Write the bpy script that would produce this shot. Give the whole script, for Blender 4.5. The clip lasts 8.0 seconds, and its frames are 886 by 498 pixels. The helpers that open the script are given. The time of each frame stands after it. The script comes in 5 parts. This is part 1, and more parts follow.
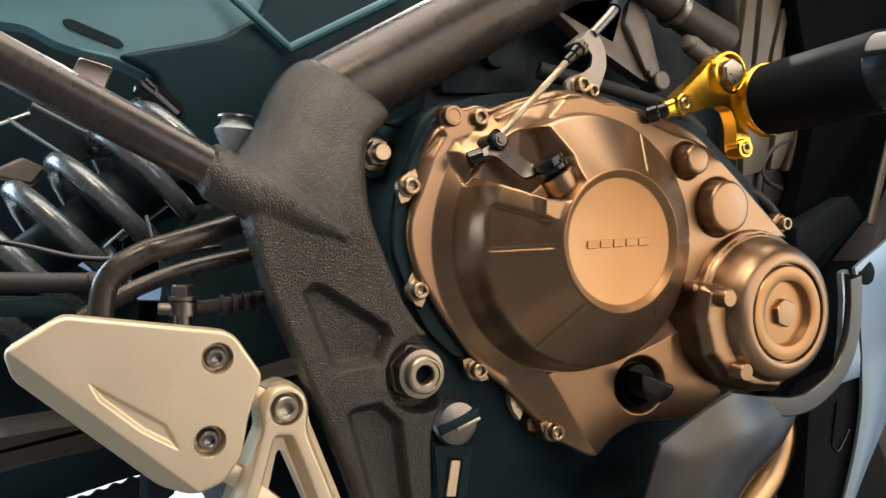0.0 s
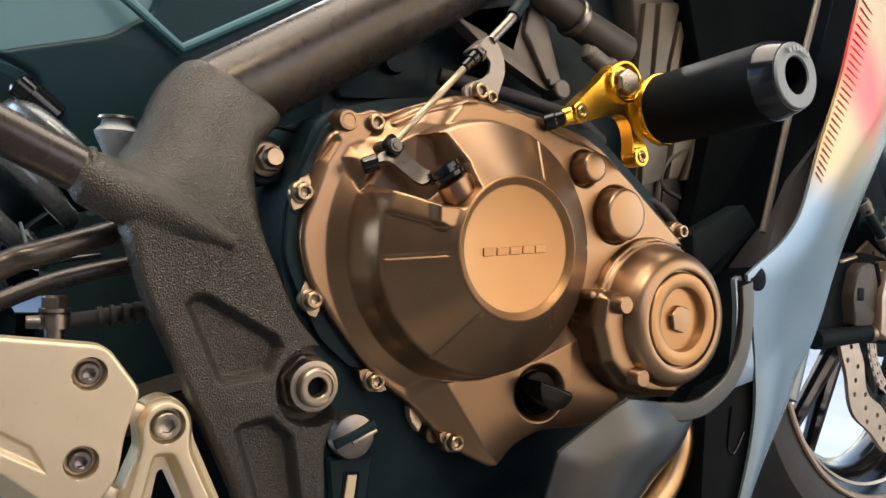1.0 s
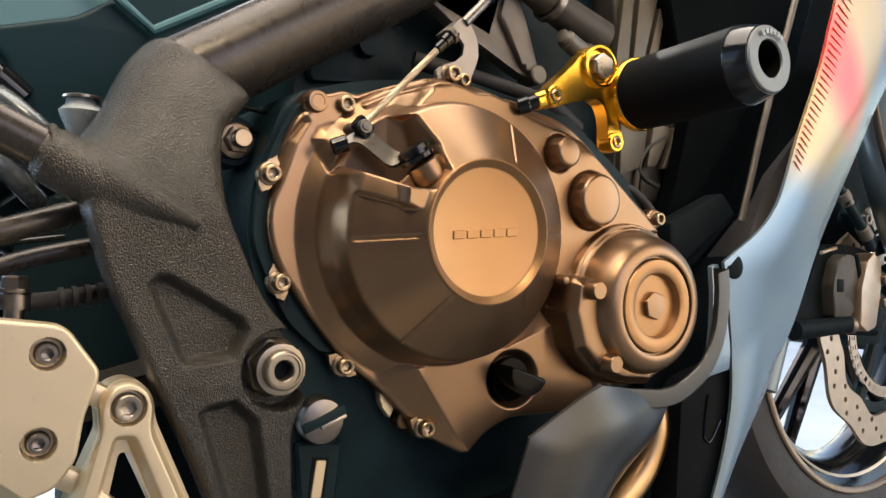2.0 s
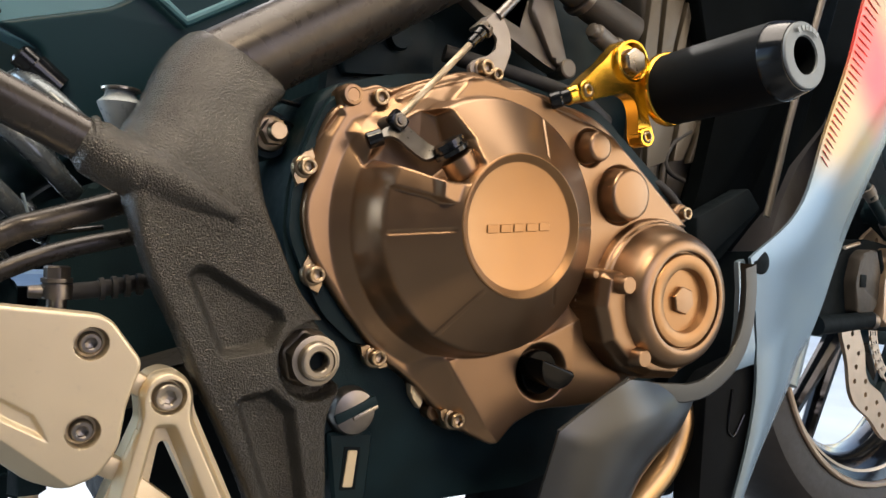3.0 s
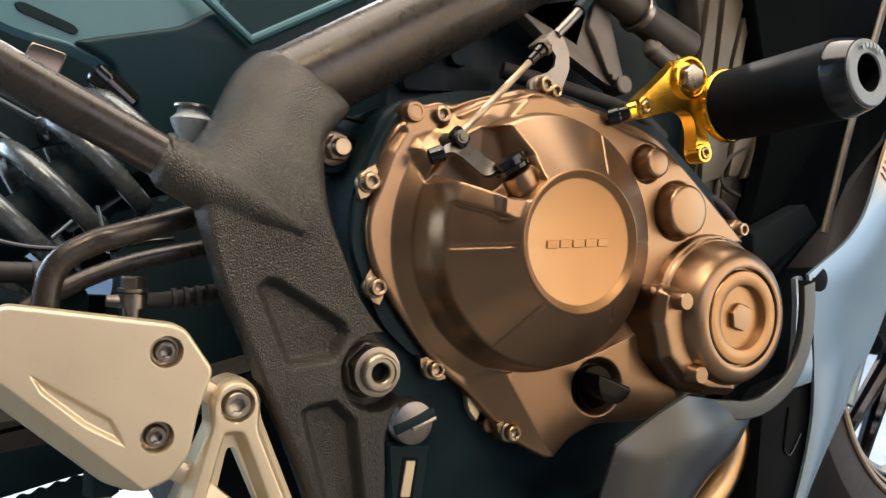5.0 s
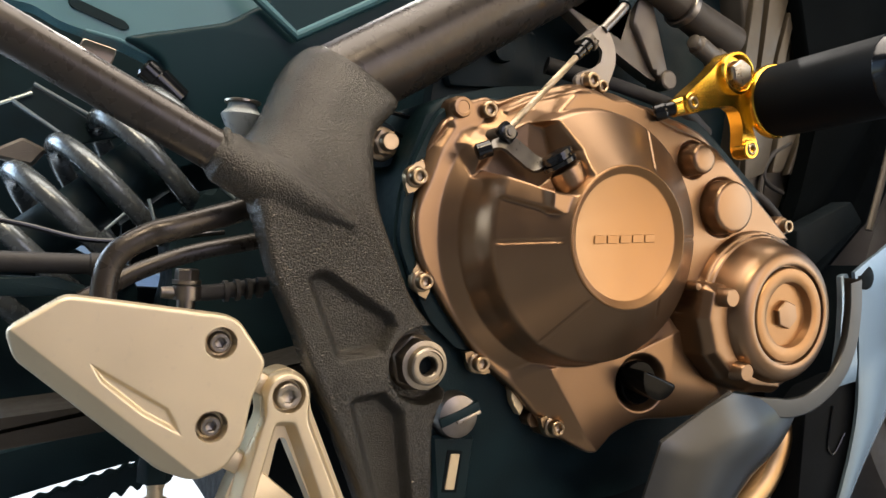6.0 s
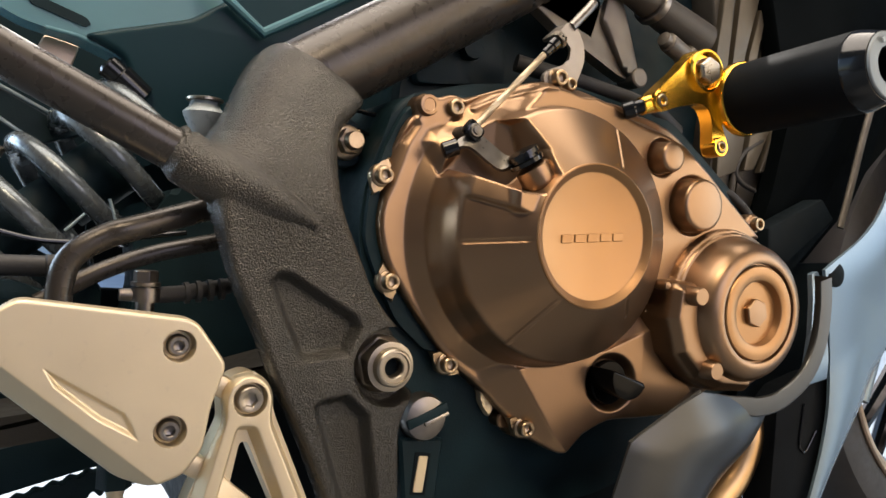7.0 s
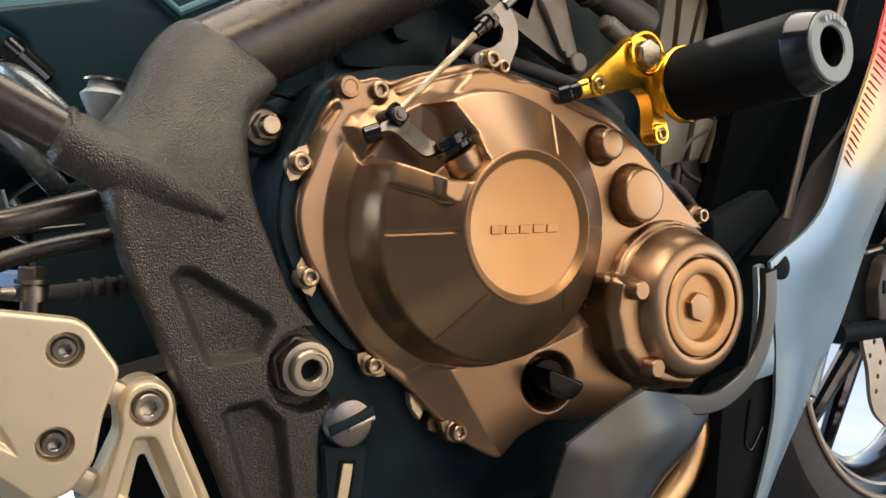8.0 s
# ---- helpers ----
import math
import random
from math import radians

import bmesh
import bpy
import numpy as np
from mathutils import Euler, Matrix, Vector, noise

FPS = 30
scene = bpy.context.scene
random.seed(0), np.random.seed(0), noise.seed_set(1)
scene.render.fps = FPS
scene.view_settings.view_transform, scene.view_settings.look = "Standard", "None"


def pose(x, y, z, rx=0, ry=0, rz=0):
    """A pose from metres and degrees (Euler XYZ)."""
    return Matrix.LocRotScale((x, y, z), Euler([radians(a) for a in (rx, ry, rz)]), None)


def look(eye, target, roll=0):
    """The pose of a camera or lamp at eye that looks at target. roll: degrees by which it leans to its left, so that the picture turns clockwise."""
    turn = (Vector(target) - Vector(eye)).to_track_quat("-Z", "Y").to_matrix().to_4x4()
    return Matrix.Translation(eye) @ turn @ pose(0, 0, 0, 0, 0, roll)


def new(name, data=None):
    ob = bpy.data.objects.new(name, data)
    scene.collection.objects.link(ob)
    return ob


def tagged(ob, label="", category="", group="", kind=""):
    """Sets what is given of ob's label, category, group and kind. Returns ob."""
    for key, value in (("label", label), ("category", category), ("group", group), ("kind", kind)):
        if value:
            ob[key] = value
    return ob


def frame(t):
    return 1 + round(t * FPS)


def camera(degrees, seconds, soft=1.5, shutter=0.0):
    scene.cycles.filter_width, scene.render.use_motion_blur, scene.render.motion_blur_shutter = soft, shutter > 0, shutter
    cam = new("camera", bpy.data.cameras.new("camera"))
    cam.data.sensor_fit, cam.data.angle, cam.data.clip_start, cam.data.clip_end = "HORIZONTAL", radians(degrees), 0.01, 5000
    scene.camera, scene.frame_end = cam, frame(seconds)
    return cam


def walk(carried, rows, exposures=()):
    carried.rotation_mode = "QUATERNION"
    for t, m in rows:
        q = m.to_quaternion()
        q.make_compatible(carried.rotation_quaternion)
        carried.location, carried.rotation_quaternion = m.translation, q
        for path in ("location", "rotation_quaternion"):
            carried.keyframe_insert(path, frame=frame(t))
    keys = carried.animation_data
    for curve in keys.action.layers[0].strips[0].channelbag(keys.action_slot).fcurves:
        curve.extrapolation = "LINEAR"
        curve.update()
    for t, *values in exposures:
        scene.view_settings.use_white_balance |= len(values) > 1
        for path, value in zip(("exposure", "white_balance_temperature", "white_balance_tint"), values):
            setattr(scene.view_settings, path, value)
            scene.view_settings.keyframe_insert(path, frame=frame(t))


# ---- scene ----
cam = camera(58.50, 8.0)
PATH = [
    (0, (-0.32025, -0.38696, 0.40954), (0.5839, 1.3970, 0.4167), 1.93),
    (0.5, (-0.30324, -0.38097, 0.41577), (0.7114, 1.3421, 0.4575), 1.55),
    (1, (-0.30083, -0.38571, 0.40932), (0.7721, 1.3017, 0.4458), 1.74),
    (1.5, (-0.28902, -0.38486, 0.41046), (0.8133, 1.2837, 0.4386), 2.03),
    (1.7, (-0.28598, -0.38833, 0.40549), (0.8119, 1.2831, 0.4377), 1.96),
    (2.8, (-0.29755, -0.38814, 0.39812), (0.7803, 1.2964, 0.4208), 2.26),
    (3, (-0.30101, -0.38345, 0.40339), (0.7716, 1.3046, 0.4054), 2.51),
    (3.5, (-0.30514, -0.37755, 0.40139), (0.7380, 1.3289, 0.4059), 2.49),
    (4, (-0.30593, -0.38413, 0.40514), (0.7203, 1.3325, 0.4160), 2.60),
    (5.5, (-0.32325, -0.38305, 0.40425), (0.6321, 1.3739, 0.4282), 3.30),
    (6, (-0.32855, -0.37974, 0.40337), (0.6028, 1.3902, 0.4136), 3.48),
    (6.5, (-0.32093, -0.38123, 0.40394), (0.6227, 1.3822, 0.4126), 3.40),
    (7, (-0.31623, -0.37942, 0.40508), (0.6503, 1.3715, 0.4127), 3.24),
    (7.5, (-0.30379, -0.37108, 0.39618), (0.6895, 1.3648, 0.3933), 3.20),
    (8, (-0.28166, -0.36289, 0.40313), (0.7678, 1.3396, 0.4111), 2.82),
]
walk(cam, [(t, look(eye, target, roll)) for t, eye, target, roll in PATH])

from mathutils.bvhtree import BVHTree

# ---------------------------------------------------------------- light
world = bpy.data.worlds.new("daylight")
scene.world = world
world.use_nodes = True
wn = world.node_tree.nodes
sky = wn.new("ShaderNodeTexSky")
sky.sky_type = 'NISHITA'
sky.sun_disc = False
sky.sun_elevation = radians(38)
sky.sun_rotation = radians(20)
world.node_tree.links.new(sky.outputs[0], wn["Background"].inputs[0])
wn["Background"].inputs[1].default_value = 0.22

FLOOR = 0.05


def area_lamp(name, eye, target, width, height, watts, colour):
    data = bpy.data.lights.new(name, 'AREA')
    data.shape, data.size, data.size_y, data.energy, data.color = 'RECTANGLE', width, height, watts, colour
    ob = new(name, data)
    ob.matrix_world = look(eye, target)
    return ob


sun = new("sun", bpy.data.lights.new("sun", 'SUN'))
sun.data.energy, sun.data.angle, sun.data.color = 2.0, radians(0.5), (1.0, 0.95, 0.88)
sun.matrix_world = look((1.5, 4.0, 3.2), (0, 0, 0))
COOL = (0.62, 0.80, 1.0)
# Two unseen front lamps added to light the bronze; no window stands there.
area_lamp("front_fill_lamp", (1.40, -1.65, 0.97), (0.05, 0.0, 0.80), 1.8, 1.75, 22.5, (1.0, 0.77, 0.51))
area_lamp("front_fill_lamp", (0.35, -2.3, 1.15), (-0.1, 0.0, 0.42), 1.2, 1.3, 10, (0.86, 0.82, 1.0))
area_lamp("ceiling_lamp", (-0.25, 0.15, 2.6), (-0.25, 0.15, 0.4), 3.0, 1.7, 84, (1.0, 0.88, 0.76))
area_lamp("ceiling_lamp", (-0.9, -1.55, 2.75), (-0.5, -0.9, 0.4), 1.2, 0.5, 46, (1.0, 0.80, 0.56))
# Cool lamps added for bluish rims and tint; no windows are here.
area_lamp("cool_fill_lamp", (-2.05, 2.0, 1.15), (-0.3, 0.25, 0.45), 1.2, 1.6, 48, COOL)
area_lamp("cool_fill_lamp", (2.75, -1.5, 0.95), (0.35, 0.0, 0.42), 1.3, 1.7, 17, COOL)
scene.view_settings.exposure = 0.30

# ---------------------------------------------------------------- materials
def material(name, colour, rough=0.5, metal=0.0, vary=0.12, scale=60.0, grain=0.0, grain_scale=900.0,
             rough_vary=0.1, coat=0.0, spots=0.0, spot_colour=(0.02, 0.02, 0.02), ior=1.5, grain_depth=0.0006):
    m = bpy.data.materials.new(name)
    m.use_nodes = True
    nt = m.node_tree
    n, link = nt.nodes, nt.links.new
    b = n["Principled BSDF"]
    tc = n.new("ShaderNodeTexCoord")
    co = tc.outputs["Object"]
    big = n.new("ShaderNodeTexNoise")
    big.inputs["Scale"].default_value, big.inputs["Detail"].default_value = scale, 5.0
    link(co, big.inputs["Vector"])
    ramp = n.new("ShaderNodeMapRange")
    ramp.inputs[1].default_value, ramp.inputs[2].default_value = 0.3, 0.7
    ramp.inputs[3].default_value, ramp.inputs[4].default_value = 1.0 - vary, 1.0 + vary
    link(big.outputs["Fac"], ramp.inputs[0])
    mul = n.new("ShaderNodeVectorMath")
    mul.operation = 'SCALE'
    mul.inputs[0].default_value = colour
    link(ramp.outputs[0], mul.inputs["Scale"])
    out = mul.outputs[0]
    if spots:
        sp = n.new("ShaderNodeTexNoise")
        sp.inputs["Scale"].default_value, sp.inputs["Detail"].default_value = scale * 6.0, 3.0
        link(co, sp.inputs["Vector"])
        lim = n.new("ShaderNodeMapRange")
        lim.inputs[1].default_value, lim.inputs[2].default_value = 0.62, 0.72
        lim.inputs[3].default_value, lim.inputs[4].default_value = 0.0, spots
        link(sp.outputs["Fac"], lim.inputs[0])
        mix = n.new("ShaderNodeMix")
        mix.data_type = 'RGBA'
        link(lim.outputs[0], mix.inputs[0])
        link(out, mix.inputs[6])
        mix.inputs[7].default_value = (*spot_colour, 1.0)
        out = mix.outputs[2]
    link(out, b.inputs["Base Color"])
    b.inputs["Metallic"].default_value = metal
    b.inputs["IOR"].default_value = ior
    b.inputs["Coat Weight"].default_value = coat
    b.inputs["Coat Roughness"].default_value = 0.08
    fine = n.new("ShaderNodeTexNoise")
    fine.inputs["Scale"].default_value, fine.inputs["Detail"].default_value = scale * 4.0, 4.0
    link(co, fine.inputs["Vector"])
    rr = n.new("ShaderNodeMapRange")
    rr.inputs[1].default_value, rr.inputs[2].default_value = 0.3, 0.7
    rr.inputs[3].default_value, rr.inputs[4].default_value = max(0.02, rough - rough_vary), min(1.0, rough + rough_vary)
    link(fine.outputs["Fac"], rr.inputs[0])
    link(rr.outputs[0], b.inputs["Roughness"])
    if grain:
        gr = n.new("ShaderNodeTexNoise")
        gr.inputs["Scale"].default_value, gr.inputs["Detail"].default_value = grain_scale, 2.0
        link(co, gr.inputs["Vector"])
        bump = n.new("ShaderNodeBump")
        bump.inputs["Strength"].default_value, bump.inputs["Distance"].default_value = grain, grain_depth
        link(gr.outputs["Fac"], bump.inputs["Height"])
        link(bump.outputs[0], b.inputs["Normal"])
    return m


BRONZE = material("bronze_paint", (0.297, 0.189, 0.111), 0.34, 0.92, 0.05, 25, 0.0, 2500, 0.025)
BRONZE_MACHINED = material("bronze_face", (0.375, 0.208, 0.092), 0.38, 0.80, 0.04, 25, 0.04, 3000, 0.04)
FRAME_BLACK = material("textured_black_paint", (0.062, 0.058, 0.049), 0.18, 0.60, 0.12, 40, 1.0, 1020, 0.03, grain_depth=0.0012)
TUBE_BLACK = material("satin_black_paint", (0.052, 0.045, 0.038), 0.29, 0.4, 0.12, 30, 0.08, 1600, 0.06)
# Teal lift in these two blacks paints in the haze over dark parts.
BLACK = material("hazed_black_casting", (0.0068, 0.0190, 0.0240), 0.52, 0.0, 0.25, 30, 0.25, 900, 0.1, ior=1.25)
DEEP_BLACK = material("hazed_black_plastic", (0.006, 0.0095, 0.012), 0.6, 0.0, 0.2, 30, 0.2, 900, 0.1, ior=1.15)
BLACK_GLOSS = material("gloss_black_plastic", (0.006, 0.007, 0.008), 0.14, 0.0, 0.1, 30, 0.0, 900, 0.05)
BLACK_PLASTIC = material("black_plastic", (0.007, 0.0085, 0.010), 0.55, 0.0, 0.15, 30, 0.1, 1800, 0.05, ior=1.14)
RUBBER = material("black_rubber", (0.014, 0.014, 0.015), 0.62, 0.0, 0.2, 40, 0.2, 1200, 0.08)
ALU = material("satin_aluminium", (0.73, 0.615, 0.42), 0.44, 0.75, 0.04, 30, 0.05, 1800, 0.04, spots=0.08, spot_colour=(0.35, 0.30, 0.25))
EDGE = material("pale_alloy_and_rim_glint", (0.42, 0.52, 0.56), 0.3, 0.8, 0.03, 40, rough_vary=0.02)
CABLE = material("cable_strand", (0.50, 0.42, 0.30), 0.5, 0.8, 0.1, 90)
ZINC = material("dull_zinc", (0.30, 0.275, 0.25), 0.45, 0.85, 0.08, 90, 0.1, 1500, 0.06)
STEEL = material("zinc_steel", (0.38, 0.34, 0.28), 0.32, 1.0, 0.12, 120, 0.08, 2000, 0.08)
STEEL_DARK = material("dark_steel", (0.22, 0.20, 0.18), 0.36, 1.0, 0.15, 120, 0.08, 2000, 0.08)
NUT_STEEL = material("worn_nut_steel", (0.33, 0.29, 0.23), 0.36, 0.9, 0.1, 60, 0.04, 1500, 0.03)
BOLT_ZINC = material("bolt_yellow_zinc", (0.38, 0.29, 0.19), 0.34, 1.0, 0.12, 120, 0.05, 2000, 0.06)
FORK_GREY = material("dull_fork_alloy", (0.22, 0.27, 0.29), 0.4, 0.6, 0.05, 40, rough_vary=0.03)
SWING_BROWN = material("dull_brown_black_paint", (0.022, 0.019, 0.014), 0.5, 0.2, 0.15, 30, 0.2, 900, 0.06)
ARM_BLACK = material("satin_black_steel", (0.13, 0.12, 0.105), 0.32, 0.7, 0.1, 60, 0.05, 1500, 0.05)
RADIATOR = material("dull_radiator_grey", (0.060, 0.054, 0.046), 0.55, 0.3, 0.2, 50, 0.3, 900, 0.08)
OLIVE = material("olive_grey_plastic", (0.082, 0.070, 0.052), 0.42, 0.3, 0.12, 50, 0.15, 900, 0.06)
GOLD = material("gold_anodised", (0.95, 0.56, 0.07), 0.24, 1.0, 0.02, 30, 0.0, 2200, 0.0)
GOLD_PIPE = material("heat_tinted_pipe", (0.55, 0.36, 0.18), 0.36, 1.0, 0.05, 20, 0.0, 1500, 0.02)
GREY_CAST = material("grey_casting", (0.16, 0.145, 0.125), 0.5, 0.5, 0.15, 50, 0.3, 1200, 0.08)
PANEL_BLUE = material("dark_slate_plastic", (0.082, 0.200, 0.238), 0.34, 0.0, 0.05, 25, 0.2, 1500, 0.06)
BELLY = material("gunmetal_plastic", (0.058, 0.060, 0.058), 0.30, 0.5, 0.05, 25, 0.0, 1800, 0.02)
PANEL_DARK = material("dark_teal_plastic", (0.012, 0.036, 0.045), 0.32, 0.0, 0.05, 25, 0.05, 1500, 0.04, ior=1.2)
INNER_BLACK = material("matt_black_inner", (0.0030, 0.0042, 0.0050), 0.55, 0.0, 0.2, 30, 0.1, 900, 0.05, ior=1.06)
CAP_BLACK = material("moulded_black_cap", (0.004, 0.0045, 0.005), 0.16, 0.0, 0.1, 30, 0.0, 900, 0.03, ior=1.17)
FAIRING = material("silver_pearl_paint", (0.19, 0.268, 0.335), 0.27, 0.4, 0.01, 10, 0.0, 900, 0.0, coat=0.15)
RED = material("red_graphic", (0.95, 0.09, 0.08), 0.4, 0.0, 0.1, 60, coat=0.4)
TYRE = material("tyre_rubber", (0.03, 0.028, 0.027), 0.55, 0.0, 0.15, 40, 0.2, 900, 0.06)
ROTOR = material("brake_rotor_steel", (0.52, 0.40, 0.29), 0.35, 0.8, 0.08, 60, 0.1, 1500, 0.06)
COIL = material("spring_grey_paint", (0.13, 0.15, 0.16), 0.26, 0.5, 0.1, 40, 0.05, 1500, 0.05)
CUP_GREY = material("translucent_grey_plastic", (0.26, 0.30, 0.31), 0.3, 0.0, 0.15, 60, 0.05, 900, 0.06)
RING_GREY = material("grey_anodised", (0.20, 0.225, 0.235), 0.5, 0.4, 0.06, 60, 0.1, 1800, 0.05)
PAVING = material("pale_paving", (0.42, 0.49, 0.56), 0.5, 0.0, 0.1, 6, 0.1, 200, 0.08)
FLOOR_MAT = material("shaded_floor_grey", (0.085, 0.098, 0.112), 0.20, 0.0, 0.06, 3, 0.02, 200, 0.05)
BACKDROP = material("pale_backdrop", (0.50, 0.60, 0.66), 0.7, 0.0, 0.06, 2, 0.1, 150, 0.05)
DARK_WALL = material("dark_light_block", (0.050, 0.058, 0.096), 0.7, 0.0, 0.1, 2, 0.1, 150, 0.05)

def faded(m, colour, centre, along, size, core=0.25):
    """A soft fade put into the base colour of a paint, round a line through centre."""
    nt = m.node_tree
    n, link = nt.nodes, nt.links.new
    b = n["Principled BSDF"]
    old = b.inputs["Base Color"].links[0].from_socket
    tc = n.new("ShaderNodeTexCoord")
    mp = n.new("ShaderNodeMapping")
    mp.vector_type = 'TEXTURE'
    mp.inputs["Location"].default_value = centre
    mp.inputs["Rotation"].default_value = (0, radians(along), 0)
    mp.inputs["Scale"].default_value = size
    link(tc.outputs["Object"], mp.inputs[0])
    ln = n.new("ShaderNodeVectorMath")
    ln.operation = 'LENGTH'
    link(mp.outputs[0], ln.inputs[0])
    fade = n.new("ShaderNodeMapRange")
    fade.interpolation_type = 'SMOOTHSTEP'
    fade.inputs[1].default_value, fade.inputs[2].default_value = core, 1.0
    fade.inputs[3].default_value, fade.inputs[4].default_value = 1.0, 0.0
    link(ln.outputs["Value"], fade.inputs[0])
    mix = n.new("ShaderNodeMix")
    mix.data_type = 'RGBA'
    link(fade.outputs[0], mix.inputs[0])
    link(old, mix.inputs[6])
    mix.inputs[7].default_value = (*colour, 1)
    link(mix.outputs[2], b.inputs["Base Color"])


# Cream stands for warm light on the upper facet, put into the paint.
faded(FAIRING, (0.47, 0.33, 0.16), (0.412, 0.03, 0.590), 33, (0.066, 0.2, 0.150), 0.62)
faded(FAIRING, (0.80, 0.09, 0.075), (0.405, 0.03, 0.606), -24, (0.050, 0.2, 0.112))

# ---------------------------------------------------------------- mesh helpers
BASE = Vector((0.0, 0.2, FLOOR))
bike = new("motorcycle")
bike.location = BASE
tagged(bike, "black sport motorcycle with bronze engine covers on a pale floor", "motorcycle")


def part(name, bm, mat, parent, label="", smooth=True, angle=35.0):
    me = bpy.data.meshes.new(name)
    bmesh.ops.recalc_face_normals(bm, faces=bm.faces)
    if smooth:
        lim = radians(angle)
        for e in bm.edges:
            e.smooth = len(e.link_faces) == 2 and e.calc_face_angle(0.0) < lim
        for f in bm.faces:
            f.smooth = True
    bm.to_mesh(me)
    bm.free()
    return placed(name, me, mat, parent, label)


def placed(name, me, mat, parent, label=""):
    if mat and not me.materials:
        me.materials.append(mat)
    ob = new(name, me)
    if parent is not None:
        ob.parent = parent
        if parent is bike:
            ob.matrix_parent_inverse = Matrix.Translation(-BASE)
    return tagged(ob, label)


def mm(pts):
    return [(x * 0.001, z * 0.001) for x, z in pts]


def rounded(pts, r, n=4):
    """Corners of a closed outline turned into small arcs."""
    out = []
    k = len(pts)
    for i in range(k):
        p, a, b = Vector(pts[i]), Vector(pts[i - 1]), Vector(pts[(i + 1) % k])
        da, db = a - p, b - p
        ra = min(r, da.length * 0.45)
        rb = min(r, db.length * 0.45)
        s, e = p + da.normalized() * ra, p + db.normalized() * rb
        for j in range(n + 1):
            t = j / n
            q = s * (1 - t) ** 2 + p * 2 * t * (1 - t) + e * t * t
            out.append((q.x, q.y))
    return out


def grow(pts, d):
    """The outline moved outwards by d."""
    c = [Vector(p) for p in pts]
    turn = sum(a.x * b.y - b.x * a.y for a, b in zip(c, c[1:] + c[:1]))
    out = []
    for i in range(len(c)):
        t = (c[(i + 1) % len(c)] - c[i - 1]).normalized()
        out.append((c[i].x + t.y * d * (1 if turn > 0 else -1), c[i].y - t.x * d * (1 if turn > 0 else -1)))
    return out


def plate(pts, front, back, bevel=0.0, segs=2):
    """A flat plate with the outline pts in x, z between two depths."""
    bm = bmesh.new()
    a = [bm.verts.new((x, front, z)) for x, z in pts]
    b = [bm.verts.new((x, back, z)) for x, z in pts]
    fa = bm.faces.new(a)
    bm.faces.new(b[::-1])
    k = len(pts)
    for i in range(k):
        bm.faces.new((a[i], b[i], b[(i + 1) % k], a[(i + 1) % k]))
    if bevel:
        bmesh.ops.bevel(bm, geom=list(fa.edges), offset=bevel, segments=segs, profile=0.5, affect='EDGES')
    return bm


def lathe(profile, segs=32, six=(), centre=(0, 0, 0), six_turn=0.0, bm=None, closed=True):
    """Turned about the axis through centre that points at -y: rows of radius and height. Rows listed in six are hexagons."""
    bm = bm or bmesh.new()
    rings = []
    for i, (r, h) in enumerate(profile):
        ring = []
        for j in range(segs):
            a = 2 * math.pi * j / segs
            q = r
            if i in six:
                w = (a + six_turn) % (math.pi / 3) - math.pi / 6
                q = r * math.cos(math.pi / 6) / math.cos(w)
            ring.append(bm.verts.new((centre[0] + q * math.cos(a), centre[1] - h, centre[2] + q * math.sin(a))))
        rings.append(ring)
    for s, t in zip(rings, rings[1:]):
        for j in range(segs):
            bm.faces.new((s[j], s[(j + 1) % segs], t[(j + 1) % segs], t[j]))
    if closed:
        bm.faces.new(rings[0][::-1])
        bm.faces.new(rings[-1])
    return bm


def spline(pts, n=8):
    """A smooth line through pts."""
    v = [Vector(p) for p in pts]
    v = [v[0] * 2 - v[1]] + v + [v[-1] * 2 - v[-2]]
    out = []
    for i in range(1, len(v) - 2):
        for j in range(n):
            t = j / n
            a, b, c, d = v[i - 1], v[i], v[i + 1], v[i + 2]
            out.append(0.5 * ((2 * b) + (c - a) * t + (2 * a - 5 * b + 4 * c - d) * t * t + (3 * b - a - 3 * c + d) * t ** 3))
    out.append(v[-2])
    return out


def tube(path, radius, segs=16, bm=None, squash=1.0):
    """A round bar along path; radius is a number or one for each point."""
    bm = bm or bmesh.new()
    path = [Vector(p) for p in path]
    k = len(path)
    rad = radius if isinstance(radius, (list, tuple)) else [radius] * k
    rings = []
    side = None
    for i in range(k):
        d = (path[min(i + 1, k - 1)] - path[max(i - 1, 0)]).normalized()
        if side is None:
            side = d.orthogonal().normalized()
        side = (side - d * side.dot(d)).normalized()
        up = d.cross(side)
        ring = []
        for j in range(segs):
            a = 2 * math.pi * j / segs
            ring.append(bm.verts.new(path[i] + (side * math.cos(a) + up * math.sin(a) * squash) * rad[i]))
        rings.append(ring)
    for s, t in zip(rings, rings[1:]):
        for j in range(segs):
            bm.faces.new((s[j], s[(j + 1) % segs], t[(j + 1) % segs], t[j]))
    bm.faces.new(rings[0][::-1])
    bm.faces.new(rings[-1])
    return bm


def turned(path_a, path_b, profile, segs=32, six=(), six_turn=0.0, closed=True):
    """Turned about the line from path_a to path_b: rows of radius and distance along it."""
    bm = lathe(profile, segs, six, six_turn=six_turn, closed=closed)
    d = (Vector(path_b) - Vector(path_a)).normalized()
    q = Vector((0, -1, 0)).rotation_difference(d)
    bmesh.ops.transform(bm, matrix=Matrix.Translation(path_a) @ q.to_matrix().to_4x4(), verts=bm.verts)
    return bm


